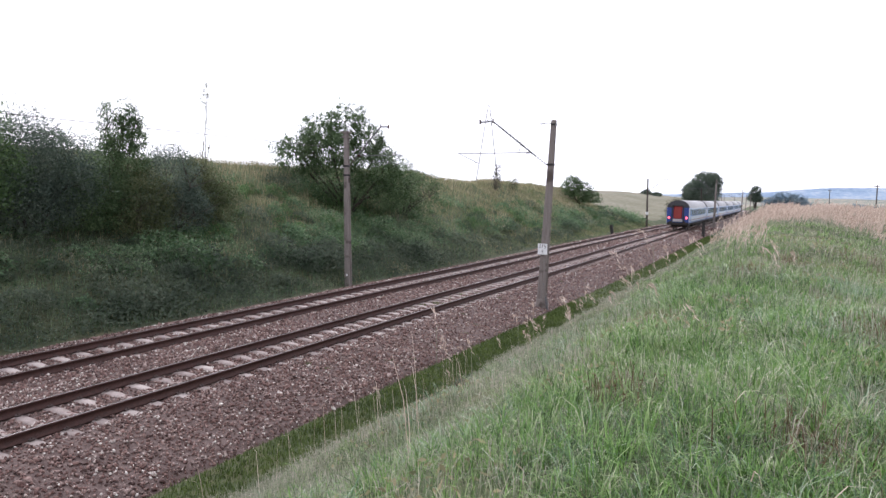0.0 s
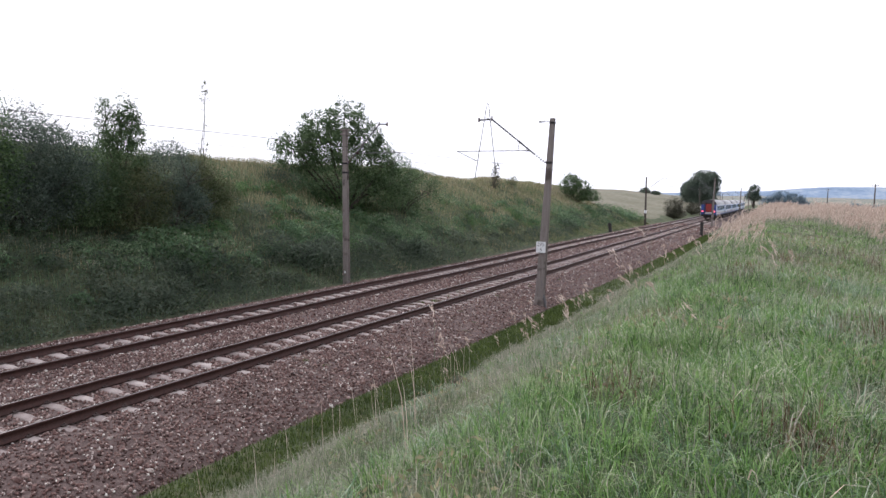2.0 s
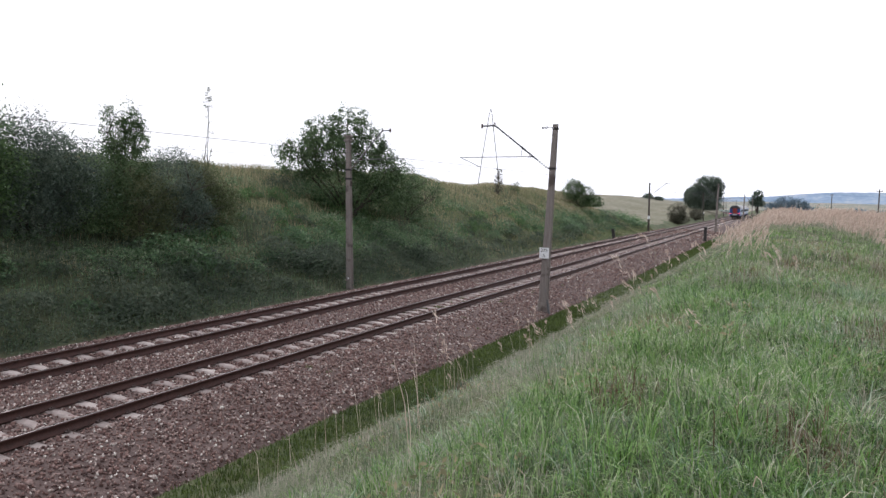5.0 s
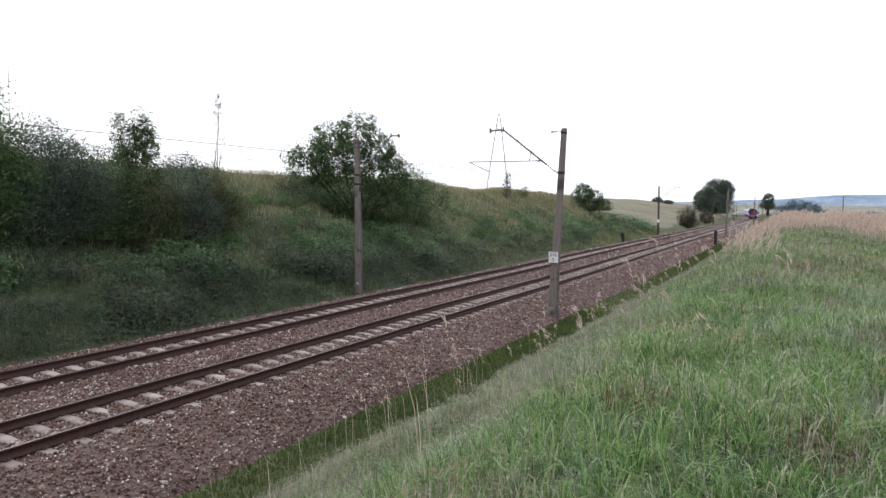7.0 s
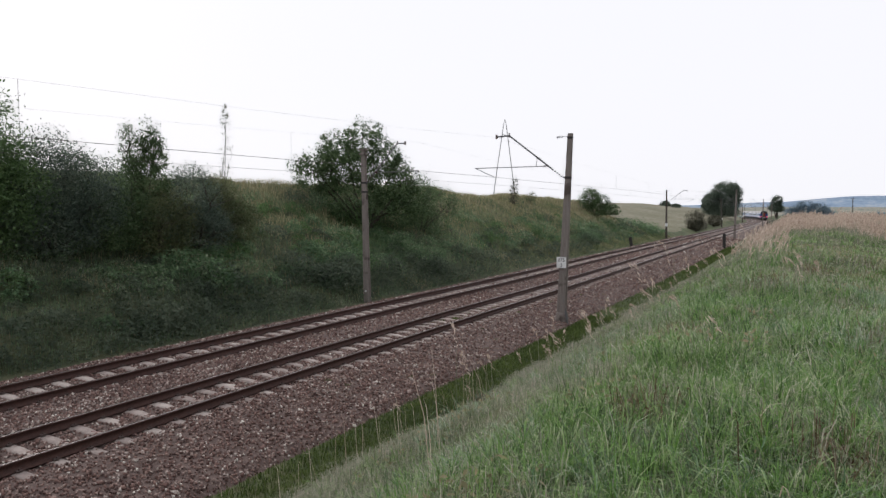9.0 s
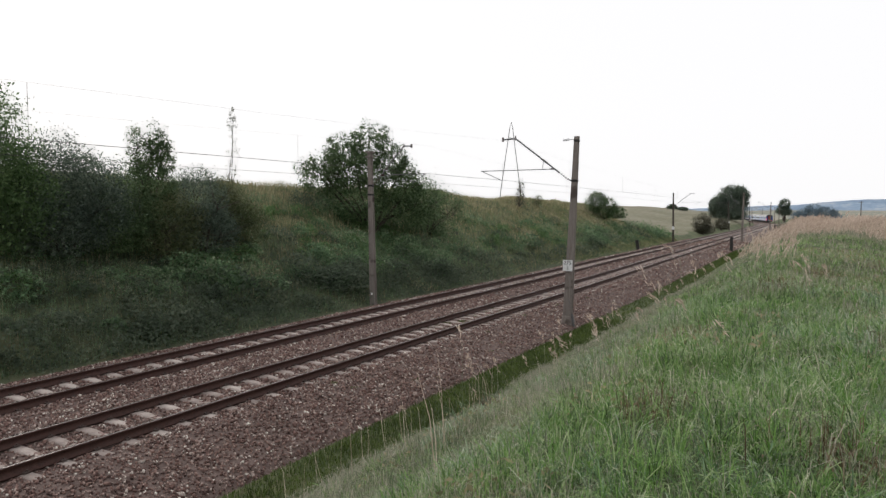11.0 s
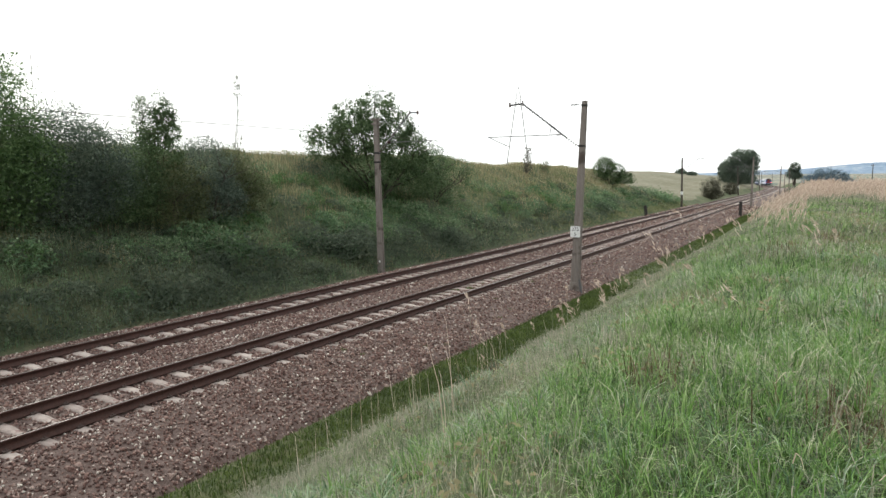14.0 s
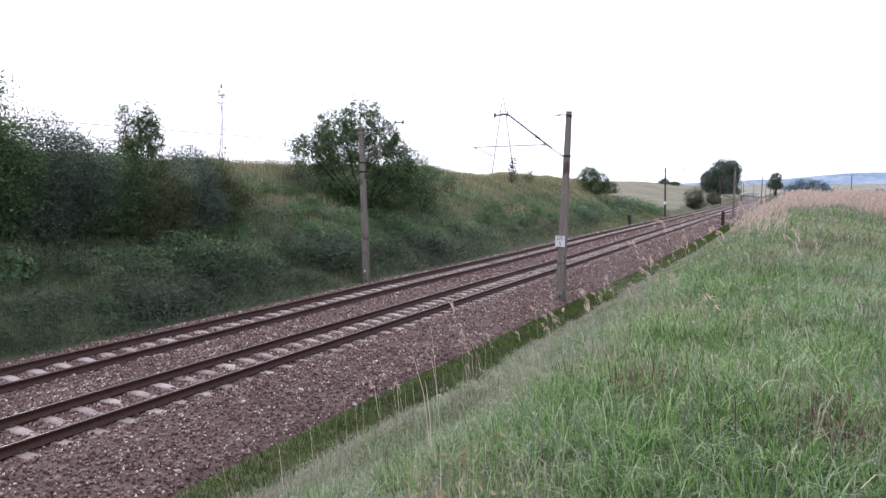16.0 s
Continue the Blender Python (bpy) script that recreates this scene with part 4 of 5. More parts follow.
def build_bank():
    rng = np.random.default_rng(31)
    # green tufts
    for y0, y1, n, per, wide, fine in ((1.2, 7, 5600, 22, 0.8, True), (7, 18, 6400, 18, 1.1, True), (18, 50, 4200, 14, 2.0, False)):
        c, u = scatter(rng, n, y0, y1, 6.5, 15.8)
        keep = rng.uniform(0, 1, len(c)) < lushness(c, u) * (1 - 0.6 * smooth01((c[:, 1] - 18) / 16)) + 0.04
        keep &= noise2(c[:, 0] / 0.55, c[:, 1] / 0.55, 25) + 0.5 * noise2(c[:, 0] / 1.5, c[:, 1] / 1.5, 26) > -0.75
        c = c[keep]
        p, a, k = tufts(rng, c, per, 0.10 * wide ** 0.5)
        size = rng.uniform(0.6, 1.15, len(c))[k] * (1 + 0.3 * noise2(p[:, 0] / 1.3, p[:, 1] / 1.3, 22))
        grass("meadow_grass", "lush green tufted meadow grass on the bank", M["lush"], p, rng.uniform(0.09, 0.33, len(p)) * size, rng.uniform(0.004, 0.0115, len(p)) * wide, rng, 1.5, a, 1.0, fine)
    # fine dry grass over the slope and between the tufts
    for y0, y1, n, wide in ((1.2, 9, 80000, 1.0), (9, 22, 70000, 1.5), (22, 50, 36000, 3.0), (50, 140, 20000, 6.0)):
        p, u = scatter(rng, n, y0, y1, 5.0, 14.2 + 0.12 * y1)
        g = lushness(p, u)
        k = rng.uniform(0, 1, len(p)) < 1 - 0.74 * g
        p, u, g = p[k], u[k], g[k]
        tall = (0.8 + 0.4 * noise2(p[:, 0] / 0.8, p[:, 1] / 0.8, 22)) * np.interp(u, [4.7, 7, 10], [0.55, 0.8, 1.05])
        greenish = rng.uniform(0, 1, len(p)) < 0.2
        for m, name, label, q in ((M["dry"], "dry_grass", "fine greyish dry grass on the bank slope", ~greenish), (M["lush"], "thin_grass", "thin green grass among the dry blades", greenish)):
            grass(name, label, m, p[q], rng.uniform(0.10, 0.34, q.sum()) * tall[q], rng.uniform(0.0025, 0.0055, q.sum()) * wide, rng, 1.0)
    # bleached and brown dead blades lying through the green
    q, _ = scatter(rng, 23000, 1.2, 24, 6.5, 15.0)
    q = q[noise2(q[:, 0] / 0.7, q[:, 1] / 0.7, 29) > -0.1]
    grass("dead_blades", "bleached dead blades curling through the green grass", M["dry"], q, rng.uniform(0.12, 0.36, len(q)), rng.uniform(0.003, 0.008, len(q)), rng, 1.25)
    w, _ = scatter(rng, 26000, 2, 26, 8.0, 15.5)
    w = w[noise2(w[:, 0] / 1.1, w[:, 1] / 1.1, 33) > 0.22]
    ob = new("brown_weeds", leaves_mesh("brown_weeds", w + rng.uniform(0, 1, (len(w), 3)) * np.array([0.1, 0.1, 0.22]), rng.uniform(0.015, 0.04, len(w)), M["straw"], rng))
    tagged(ob, "withered brown weed leaves in the bank grass", "weeds", kind="stuff")
    # arching bluish sedge between the tufts, pale where the blades turn over
    c, u = scatter(rng, 1300, 2.0, 16, 8.6, 15.0)
    c = c[noise2(c[:, 0] / 0.8, c[:, 1] / 0.9, 41) > 0.05]
    p, a, k = tufts(rng, c, 15, 0.07)
    grass("sedge", "arching bluish green sedge with pale bent blades", M["sedge"], p, rng.uniform(0.17, 0.34, len(c))[k] * rng.uniform(0.7, 1.15, len(p)), rng.uniform(0.004, 0.009, len(p)), rng, 1.8, a, 0.7, True)
    # upright yellow-green tufts
    c, u = scatter(rng, 900, 2.5, 24, 8.6, 15.0)
    c = c[noise2(c[:, 0] / 1.1, c[:, 1] / 1.4, 43) > 0.1]
    p, a, k = tufts(rng, c, 20, 0.09)
    grass("tall_tufts", "upright bright green grass tufts on the bank", M["lush"], p, rng.uniform(0.22, 0.40, len(c))[k] * rng.uniform(0.6, 1.1, len(p)), rng.uniform(0.004, 0.009, len(p)), rng, 0.8, a, 0.9, True)
    # withered stems and leaves of the brown places
    w = []
    for cx, cy, r in PATCHES:
        n = int(480 * r ** 1.2)
        x, y = cx + rng.normal(0, r * 0.6, n), cy + rng.normal(0, r * 0.9, n)
        w.append(np.stack([x, y, ground_z(x, y) - 0.02], 1))
    w = np.concatenate(w)
    grass("withered_stems", "brown withered weed stems in the hollow of the bank", M["brown"], w, rng.uniform(0.12, 0.42, len(w)), rng.uniform(0.004, 0.010, len(w)), rng, 0.9)
    ob = new("withered_leaves", leaves_mesh("withered_leaves", w + rng.uniform(0, 1, (len(w), 3)) * np.array([0.08, 0.08, 0.16]), rng.uniform(0.010, 0.024, len(w)), M["brown"], rng))
    tagged(ob, "crumpled brown leaves of withered weeds", "weeds", kind="stuff")
    # long fallen straws
    f, _ = scatter(rng, 46, 3.5, 12, 10.0, 14.5)
    f[:, 2] += 0.16
    grass("fallen_straws", "long bleached straws fallen across the grass", M["plume"], f, rng.uniform(0.10, 0.2, len(f)), 0.006 * np.ones(len(f)), rng, 6.0, 0.2, 0.9, True)
    # dry tussocks leaning over the brink of the ditch
    c = np.concatenate([scatter(rng, 420, 4, 20, 5.2, 6.6)[0], scatter(rng, 260, 20, 45, 5.2, 6.6)[0]])
    c = c[noise2(c[:, 0] / 1.1, c[:, 1] / 1.6, 45) > -0.15]
    p, a, k = tufts(rng, c, 24, 0.13)
    grass("brink_tussocks", "dry tussocks leaning over the ditch", M["dry"], p, rng.uniform(0.18, 0.40, len(c))[k] * rng.uniform(0.6, 1.1, len(p)), rng.uniform(0.004, 0.008, len(p)) * np.interp(p[:, 1], [5, 40], [1, 2.5]), rng, 1.3, a, 0.8)
    # short moss-green grass in the ditch strip
    m = np.concatenate([scatter(rng, 30000, 3, 30, 3.75, 5.2)[0], scatter(rng, 16000, 30, 95, 3.7, 5.25)[0]])
    grass("ditch_grass", "short dark green grass along the ditch", M["moss"], m, rng.uniform(0.06, 0.19, len(m)), rng.uniform(0.007, 0.016, len(m)) * np.interp(m[:, 1], [0, 40, 95], [1, 2.4, 5]), rng, 0.6)


build_bank()


def build_plumes():
    """Reed-grass: stems carrying nodding tan seed heads."""
    rng = np.random.default_rng(47)
    a, ua = scatter(rng, 7600, 15, 75, 8.4, 19.0)
    keep = (noise2(a[:, 0] / 1.3, a[:, 1] / 3.2, 61) * 0.9 + smooth01((a[:, 1] - 24) / 16) * 0.95 - (1 - smooth01((ua - 8.6) / 2.6)) * 0.75 + smooth01((ua - 13.2) / 1.2) * 0.2) > 0.55
    a = a[keep]
    b, _ = scatter(rng, 2000, 75, 140, 10.0, 27)
    c, _ = scatter(rng, 24, 9, 28, 7.7, 9.2)
    d, _ = scatter(rng, 40, 6, 20, 6.5, 13)
    base = np.concatenate([a, b, c, d])
    n = len(base)
    h = rng.uniform(0.45, 0.8, n) * (1.08 + 0.45 * noise2(base[:, 0] / 1.1, base[:, 1] / 2.5, 63)).clip(0.6, 1.6)
    h[:len(a)] *= 1.2
    h[len(a) + len(b):] *= 1.4
    la = rng.normal(0.2, 1.1, n)
    la[len(a) + len(b):] = rng.normal(3.0, 0.5, n - len(a) - len(b))
    lean = np.stack([np.cos(la), np.sin(la), 0 * la], 1)
    amt = rng.uniform(0.1, 0.35, n)[:, None] * h[:, None]
    near = np.arange(n) >= len(a) + len(b)
    amt[near] *= 0.9
    wide = np.interp(base[:, 1], [0, 20, 60, 130], [1.0, 1.3, 2.2, 4.5])
    wide[near] *= 1.1
    grass("reed_stems", "thin pale stems of reed-grass", M["dry"], base, h, 0.004 * wide, rng, 0.3, la)
    q = 13
    k = np.linspace(0, 1, q)[None, :, None]
    top = base + np.array([0, 0, 1.0]) * h[:, None] * 0.72 + lean * amt * 0.25
    tip = base + np.array([0, 0, 1.0]) * h[:, None] * 1.02 + lean * amt * 1.0
    tip[near, 2] -= 0.14 * h[near]
    mid = (top + tip) / 2 + np.array([0, 0, 0.05]) + np.where(near, 0.14, 0.0)[:, None] * h[:, None] * np.array([0, 0, 1.0])
    pts = (1 - k) ** 2 * top[:, None] + 2 * k * (1 - k) * mid[:, None] + k ** 2 * tip[:, None]
    pts = pts + rng.normal(0, 0.007, pts.shape) * wide[:, None, None]
    dirs = tip - top
    dirs /= np.linalg.norm(dirs, axis=1)[:, None]
    sz = np.repeat(wide, q) * rng.uniform(0.024, 0.046, n * q)
    ob = new("seed_plumes", leaves_mesh("seed_plumes", pts.reshape(-1, 3), sz, M["plume"], rng, along_dir=np.repeat(dirs, q, 0), slim=0.15))
    tagged(ob, "nodding tan seed heads of reed-grass", "grass", kind="stuff")
    # long bare culms standing out before the ballast
    f, _ = scatter(rng, 34, 6, 15, 5.0, 7.2)
    grass("bare_culms", "long bleached bare grass culms", M["plume"], f, rng.uniform(0.8, 1.3, len(f)), 0.007 * np.ones(len(f)), rng, 0.6, 2.6)


build_plumes()


def build_tall_culms():
    """Single tall stems leaning out over the slope, and one dry weed beside them."""
    rng = np.random.default_rng(83)
    xy = np.array([(9.07, 6.53), (9.92, 4.91), (8.5, 11.0), (8.9, 8.1), (9.4, 6.0), (9.7, 5.3), (8.3, 10.1), (8.0, 13.0)])
    base = np.column_stack([xy, ground_z(xy[:, 0], xy[:, 1]) - 0.03])
    tall = np.array([1.5, 1.35, 1.1, 1.0, 1.15, 0.9, 0.8, 1.0])
    grass("tall_culms", "single tall bleached stems above the slope", M["plume"], base, tall, 0.0075 * np.ones(len(base)), rng, 0.45, 2.7, 0.25, True)
    r = np.abs(rng.normal(0, 0.14, (220, 1)))
    a = rng.uniform(0, 2 * np.pi, (220, 1))
    p = np.array([8.11, 9.5]) + r * np.concatenate([np.cos(a), np.sin(a)], 1)
    p = np.column_stack([p, ground_z(p[:, 0], p[:, 1])])
    grass("dry_weed_stems", "dark dry stalks of one withered weed", M["brown"], p, rng.uniform(0.2, 0.5, len(p)), rng.uniform(0.005, 0.009, len(p)), rng, 0.8)
    q = np.repeat(p, 3, 0) + rng.uniform(0, 1, (660, 3)) * np.array([0.1, 0.1, 0.38])
    tagged(new("dry_weed_leaves", leaves_mesh("dry_weed_leaves", q, rng.uniform(0.012, 0.03, len(q)), M["bramble"], rng)), "dark shrivelled leaves of one withered weed", "weeds", kind="stuff")


build_tall_culms()


def build_ballast_weeds():
    """A few small green tufts between the stones."""
    rng = np.random.default_rng(67)
    s = np.concatenate([rng.uniform(22, 29, 26), rng.uniform(11, 40, 12)])
    u = np.concatenate([rng.uniform(-0.55, 0.55, 26), rng.uniform(1.5, 3.2, 12)])
    c = along(s, u, ballast_z(u))
    p, a, k = tufts(rng, c, 26, 0.11)
    grass("ballast_weeds", "small green weed tufts between the ballast stones", M["moss"], p, rng.uniform(0.03, 0.10, len(p)), rng.uniform(0.006, 0.012, len(p)), rng, 1.0, a)


build_ballast_weeds()


# ---------------------------------------------------------------- rough growth of the cutting slope
def build_slope():
    rng = np.random.default_rng(53)

    def place(n, y0, y1, u0, u1):
        y = rng.uniform(y0, y1, n)
        x = np.interp(y, PY, PX) + rng.uniform(u0, u1, n)
        return np.stack([x, y, ground_z(x, y) - 0.02], 1)
    # leafy weeds in clumps
    c = np.concatenate([place(4600, 7, 40, -17, -7.2), place(900, 40, 70, -15, -7.3), place(900, 70, 122, -13, -8.6)])
    dens = noise2(c[:, 0] / 1.6, c[:, 1] / 1.6, 71) + 0.9 * smooth01((c[:, 0] + 14) / 5)
    dens = dens - 1.6 * np.exp(-((c[:, 0] + 14) ** 2 + (c[:, 1] - 29.5) ** 2) / 8)
    c = c[dens > 0.0]
    n, q = len(c), 34
    size = (0.75 + 0.6 * noise2(c[:, 0] / 3.1, c[:, 1] / 3.1, 77) + rng.uniform(0, 0.5, n)).clip(0.35, 1.6) * np.interp(c[:, 1], [0, 40, 122], [1, 1.25, 2.2])
    d = rng.normal(0, 1, (n, q, 3)) * np.array([0.28, 0.28, 0.12]) + np.array([0, 0, 0.15])
    pts = c[:, None] + d * size[:, None, None]
    pts[..., 2] = np.maximum(pts[..., 2], c[:, None, 2])
    lsz = np.repeat(size, q) * rng.uniform(0.026, 0.056, n * q)
    # Bramble marks the dark toe and hollows; their shade is partly in its colour.
    toe = c[:, 0] + 1.2 * noise2(c[:, 0] / 2, c[:, 1] / 3, 75) > np.interp(c[:, 1], [16, 26], [-10.3, -9.6])
    patch = noise2(c[:, 0] / 2.4, c[:, 1] / 2.4, 79)
    toe |= patch < -0.42
    green = ~toe & (patch > 0.38)
    for k, name, label, m in ((toe, "brambles", "bramble growth on the lower slope, some shade in its colour", M["bramble"]), (green, "nettles", "bright green nettle patches on the slope", M["nettle"]), (~toe & ~green, "slope_weeds", "rough green weeds covering the cutting slope", M["herb"])):
        kk = np.repeat(k, q)
        ob = new(name, leaves_mesh(name, pts.reshape(-1, 3)[kk], lsz[kk], m, rng, sky=0.8))
        tagged(ob, label, "weeds", kind="stuff")
    # rounded leafy mounds standing out of them
    c = np.concatenate([place(330, 8, 40, -16, -7.8), place(100, 40, 78, -14, -8.0), place(60, 78, 122, -12.5, -8.8)])
    n, q = len(c), 420
    rad = (0.28 + rng.exponential(0.28, n)).clip(0, 1.15) * np.interp(c[:, 0], [-15, -10], [0.7, 1.1])
    d = rng.normal(0, 1, (n, q, 3))
    d[..., 2] = np.abs(d[..., 2])
    d /= np.linalg.norm(d, axis=2)[..., None]
    pts = c[:, None] + d * rad[:, None, None] * (rng.uniform(0.72, 1.0, (n, q, 1)) + rng.exponential(0.07, (n, q, 1))) * np.array([1, 1, 0.95])
    lsz = np.repeat(0.2 + 0.7 * rad, q) * rng.uniform(0.06, 0.12, n * q)
    # Mounds close to the toe mostly take the shade-darkened bramble.
    kind = rng.uniform(0, 1, n) + 0.25 * (c[:, 0] < -11) - 0.5 * (c[:, 0] > -9.8)
    for k, name, label, m in ((kind < 0.4, "bramble_mounds", "mounded brambles on the slope, some shade in their colour", M["bramble"]), ((kind >= 0.4) & (kind < 0.9), "weed_mounds", "rounded clumps of rough green weeds", M["herb"]), (kind >= 0.9, "nettle_mounds", "fresh green nettle clumps on the slope", M["nettle"])):
        kk = np.repeat(k, q)
        tagged(new(name, leaves_mesh(name, pts.reshape(-1, 3)[kk], lsz[kk], m, rng, sky=0.8)), label, "weeds", kind="stuff")
    # grass between them, dry on the upper half
    p = np.concatenate([place(44000, 6, 40, -19.5, -7.2), place(56000, 40, 120, -21, -7.4)])
    up = smooth01((-p[:, 0] - 9.5) / 5) * 0.8 + 0.85 * noise2(p[:, 0] / 2.6, p[:, 1] / 2.6, 72)
    up = up + 0.6 * np.exp(-((p[:, 0] + 14) ** 2 + (p[:, 1] - 29.5) ** 2) / 7) + 0.12 * smooth01((p[:, 1] - 45) / 20)
    dry = rng.uniform(0, 1, len(p)) < np.clip(up * 0.7, 0.03, 0.8)
    sc = np.interp(p[:, 1], [0, 30, 60, 110], [1.0, 1.6, 2.8, 4.5])
    far = ~dry & (rng.uniform(0, 1, len(p)) < 0.15 + 0.85 * smooth01((p[:, 1] - 30 - p[:, 0] - 14) / 24))
    for k, name, label, m, hh in ((far, "verge_grass", "olive green grass of the open slope", M["verge"], 0.36), (dry, "slope_straw", "withered brown grass on the upper slope", M["straw"], 0.5), (~dry & ~far, "slope_grass", "dark rough grass on the cutting slope", M["herb"], 0.42)):
        grass(name, label, m, p[k], rng.uniform(0.4, 1.2, k.sum()) * hh, rng.uniform(0.006, 0.013, k.sum()) * sc[k], rng, 0.7)
    # tufts standing on the skyline
    t = place(2600, 24, 110, -22, -16.0)
    t = t[noise2(t[:, 0] / 1.5, t[:, 1] / 1.5, 81) > -0.1]
    grass("crest_grass", "tall thin grass along the crest", M["verge"], t, 0.2 + rng.exponential(0.2, len(t)).clip(0, 0.8), 0.012 * np.interp(t[:, 1], [20, 110], [1, 3]), rng, 0.4)


build_slope()


# ---------------------------------------------------------------- the train
def coach(tail):
    """A passenger coach, 24.5 m over its ends, standing on z = 0; y is its length, the tail end at -y."""
    c = tagged(empty("railway_coach"), "blue and white coach with red end door and lit tail lamps" if tail else "blue and white passenger coach with a grey roof", "railway coach", "coaches of the train")
    L, half = 12.15, 1.41
    prof_low = [(-half, 1.0), (-half - 0.02, 1.5), (-half, 3.05)]
    roof = [(-half, 3.05), (-1.28, 3.45), (-0.95, 3.78), (-0.5, 3.97), (0, 4.03), (0.5, 3.97), (0.95, 3.78), (1.28, 3.45), (half, 3.05)]

    def extrude(bm, prof, y0, y1, cap=False):
        a = [bm.verts.new((x, y0, z)) for x, z in prof]
        b = [bm.verts.new((x, y1, z)) for x, z in prof]
        for i in range(len(prof) - 1):
            bm.faces.new((a[i], a[i + 1], b[i + 1], b[i]))
        if cap:
            bm.faces.new(a[::-1])
            bm.faces.new(b)
    bm = bmesh.new()
    ring = [(-half, 1.0), (-half - 0.02, 1.5), (-half, 3.05), (half, 3.05), (half + 0.02, 1.5), (half, 1.0), (-half, 1.0)]
    extrude(bm, ring, -L, L)
    a = [bm.verts.new((x, y, z)) for y in (-L, L) for x, z in ring[:6]]
    bm.faces.new(a[:6][::-1])
    bm.faces.new(a[6:])
    part("body", bm, M["coach_white"], c, "white painted body")
    bm = bmesh.new()
    extrude(bm, roof, -L + 0.6, L - 0.6, True)
    r = part("roof", bm, M["coach_roof"], c, "light grey roof")
    for p in r.data.polygons:
        p.use_smooth = len(p.vertices) == 4
    for sg in (-1, 1):
        bm = bmesh.new()
        extrude(bm, [(x * 1.002, z + 0.004) for x, z in roof], sg * (L - 0.62), sg * (L + 0.002), True)
        part("roof_end", bm, M["coach_end"], c, "nearly black roof end")
        bm = bmesh.new()
        box(bm, 0, sg * (L + 0.02), 2.03, 2.80, 0.06, 2.05, 0.02)
        part("end_wall", bm, M["coach_blue"], c, "dark blue end wall")
        bm = bmesh.new()
        box(bm, 0, sg * (L + 0.10), 2.40, 1.10, 0.12, 1.62, 0.12)
        part("gangway_door", bm, M["coach_red"], c, "red gangway door")
        bm = bmesh.new()
        box(bm, 0, sg * (L + 0.14), 1.38, 1.16, 0.3, 0.34, 0.03)
        part("gangway_step", bm, M["coach_roof"], c, "grey gangway footplate")
        bm = bmesh.new()
        box(bm, 0, sg * (L + 0.06), 0.93, 2.7, 0.16, 0.34, 0.03)
        rod(bm, (0, sg * (L + 0.05), 0.95), (0, sg * (L + 0.42), 0.9), 0.08)
        part("buffer_beam", bm, M["under"], c, "black buffer beam with coupling")
        bm = bmesh.new()
        for x in (-0.72, 0.72):
            box(bm, x, sg * (L + 0.12), 2.2, 0.12, 0.2, 2.3, 0.04)
        box(bm, 0, sg * (L + 0.12), 3.36, 1.56, 0.2, 0.12, 0.04)
        part("gangway_bellows", bm, M["black"], c)
        for x in (-0.87, 0.87):
            bm = bmesh.new()
            rod(bm, (x, sg * L, 1.06), (x, sg * (L + 0.5), 1.06), 0.09)
            rod(bm, (x, sg * (L + 0.5), 1.06), (x, sg * (L + 0.56), 1.06), 0.23, seg=12)
            part("buffer", bm, M["under"], c)
        for x in (-1.12, 1.12):
            bm = bmesh.new()
            rod(bm, (x, sg * (L + 0.04), 1.72), (x, sg * (L + 0.09), 1.72), 0.13, seg=12)
            part("tail_lamp", bm, M["tail"] if tail and sg < 0 else M["black"], c)
        for y in (sg * 10.4,):
            for x in (-1, 1):
                bm = bmesh.new()
                box(bm, x * (half + 0.012), y, 2.05, 0.03, 0.85, 2.0, 0.01)
                d = part("door", bm, M["coach_band"], c, "light blue entrance door")
                bm = bmesh.new()
                box(bm, x * (half + 0.03), y, 2.5, 0.02, 0.5, 0.75, 0.01)
                part("window", bm, M["glass"], d)
        bm = bmesh.new()
        box(bm, 0, sg * 8.6, 0.62, 2.1, 3.4, 0.34, 0.04)
        for x in (-0.95, 0.95):
            box(bm, x, sg * 8.6, 0.55, 0.14, 3.2, 0.3, 0.03)
        bogie = part("bogie", bm, M["under"], c)
        for y in (-1.25, 1.25):
            for x in (-0.754, 0.754):
                bm = bmesh.new()
                rod(bm, (x - 0.06, sg * 8.6 + y, 0.46), (x + 0.06, sg * 8.6 + y, 0.46), 0.46, seg=20)
                part("wheel", bm, M["under"], bogie)
    for x in (-1, 1):
        bm = bmesh.new()
        box(bm, x * (half + 0.008), 0, 2.38, 0.02, 20.0, 0.98, 0.005)
        part("window_band", bm, M["coach_band"], c, "light blue band along the windows")
        bm = bmesh.new()
        box(bm, x * (half + 0.012), 0, 1.10, 0.02, 24.2, 0.20, 0.005)
        part("skirt_stripe", bm, M["coach_blue"], c)
        bm = bmesh.new()
        box(bm, x * (half + 0.024), 0, 1.42, 0.02, 23.9, 0.07, 0.005)
        part("waist_line", bm, M["coach_red"], c, "thin red line below the windows")
        for k in range(10):
            bm = bmesh.new()
            box(bm, x * (half + 0.02), -8.4 + k * 1.86, 2.40, 0.02, 1.3, 0.86, 0.01)
            part("window", bm, M["glass"], c)
    bm = bmesh.new()
    box(bm, 0, 0, 0.86, 2.6, 24.0, 0.26, 0.04)
    for y, w in ((-3.6, 2.2), (0.4, 2.8), (4.0, 1.8)):
        box(bm, 0, y, 0.58, 2.3, w, 0.42, 0.05)
    part("underframe", bm, M["under"], c)
    return c


PITCH = 24.9


def tail_s(t):
    return float(94.0 + 24.3 * t)


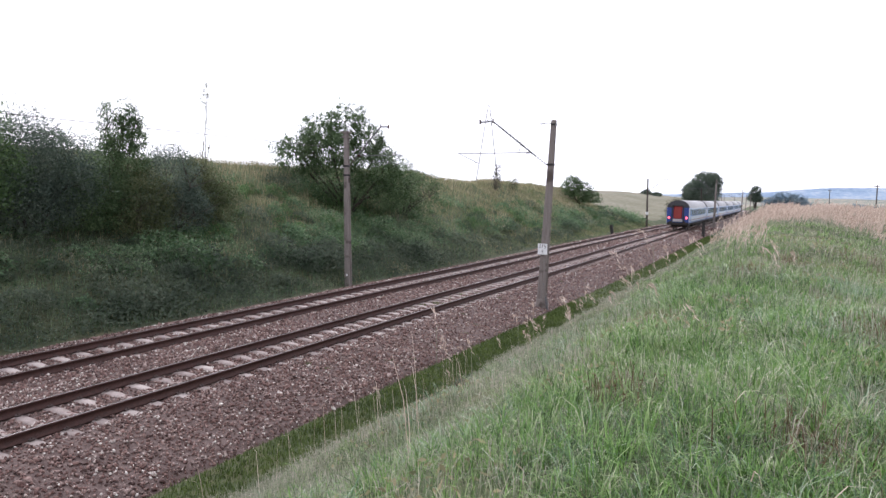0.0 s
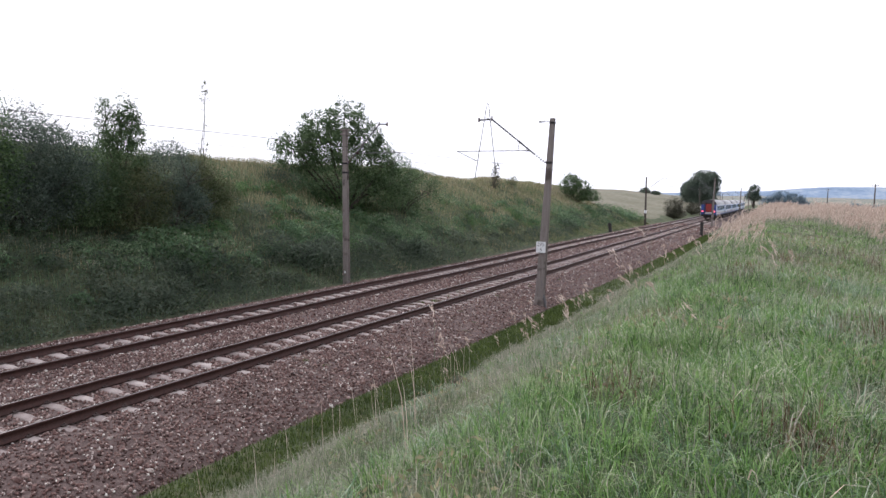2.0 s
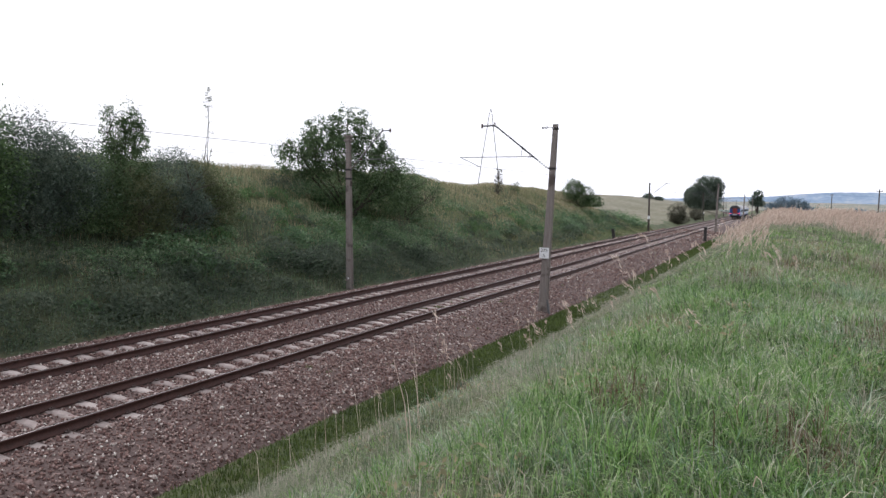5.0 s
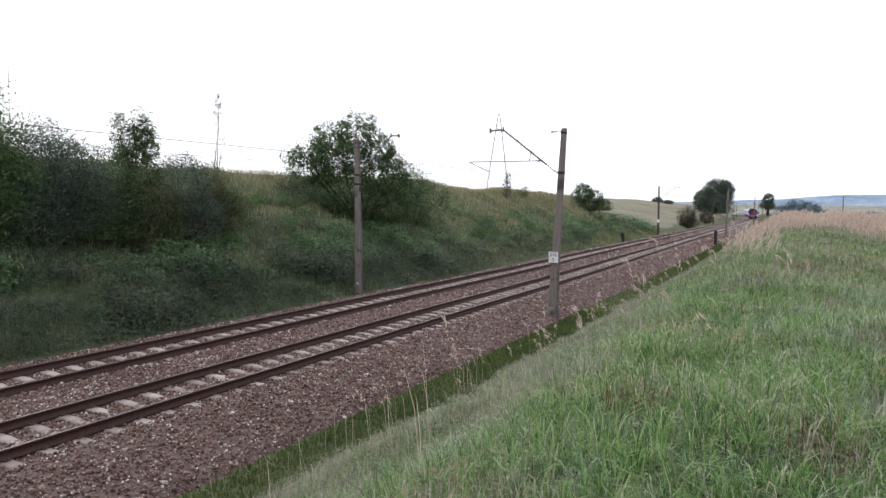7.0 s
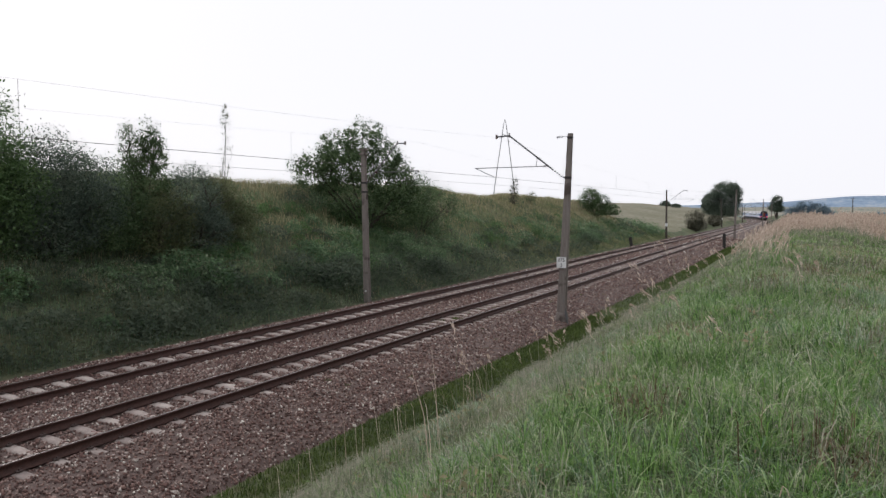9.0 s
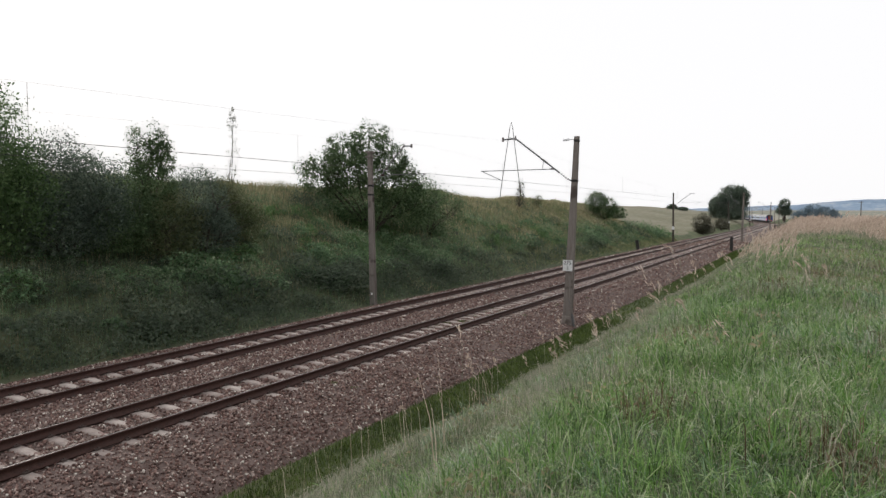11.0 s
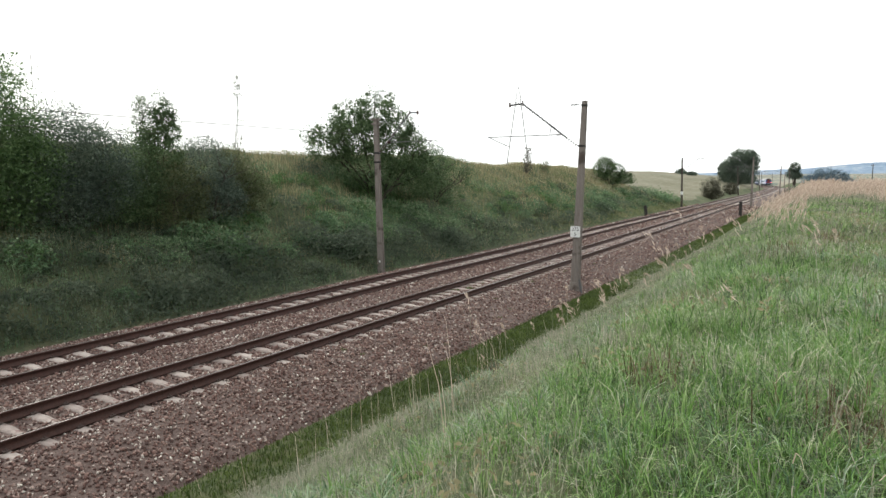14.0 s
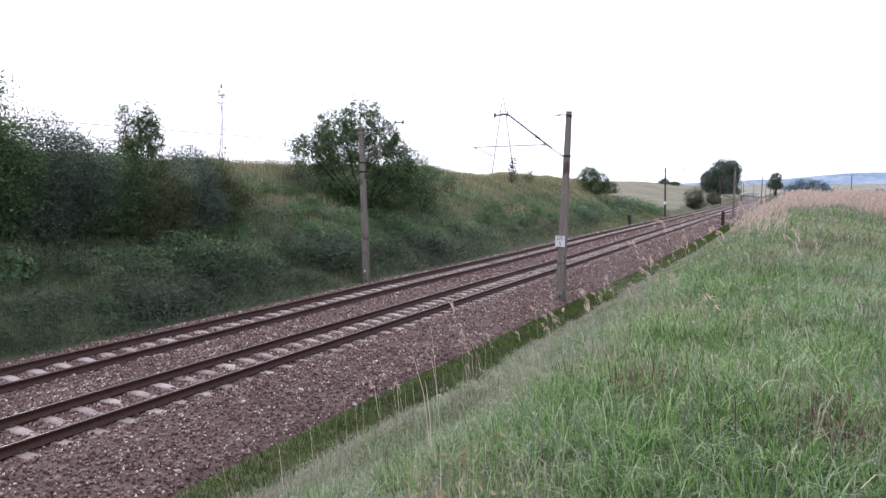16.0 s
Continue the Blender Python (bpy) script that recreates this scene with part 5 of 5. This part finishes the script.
def coach_rows(k):
    rows = []
    for i in range(33):
        t = i * 0.5
        s = tail_s(t) + 12.4 + PITCH * k
        a, b = along(s - 8.6), along(s + 8.6)
        d = b - a
        mid = (a + b) / 2
        rows.append((t, pose(mid[0], mid[1], mid[2], math.degrees(math.asin(d[2] / np.linalg.norm(d))), 0, math.degrees(math.atan2(-d[0], d[1])))))
    return rows


last_coach = coach(True)
plain = coach(False)
train = [last_coach, plain] + [copy_thing(plain, pose(0, 0, 0)) for _ in range(4)]


def motions():
    for k, c in enumerate(train):
        walk(c, coach_rows(k))


motions()
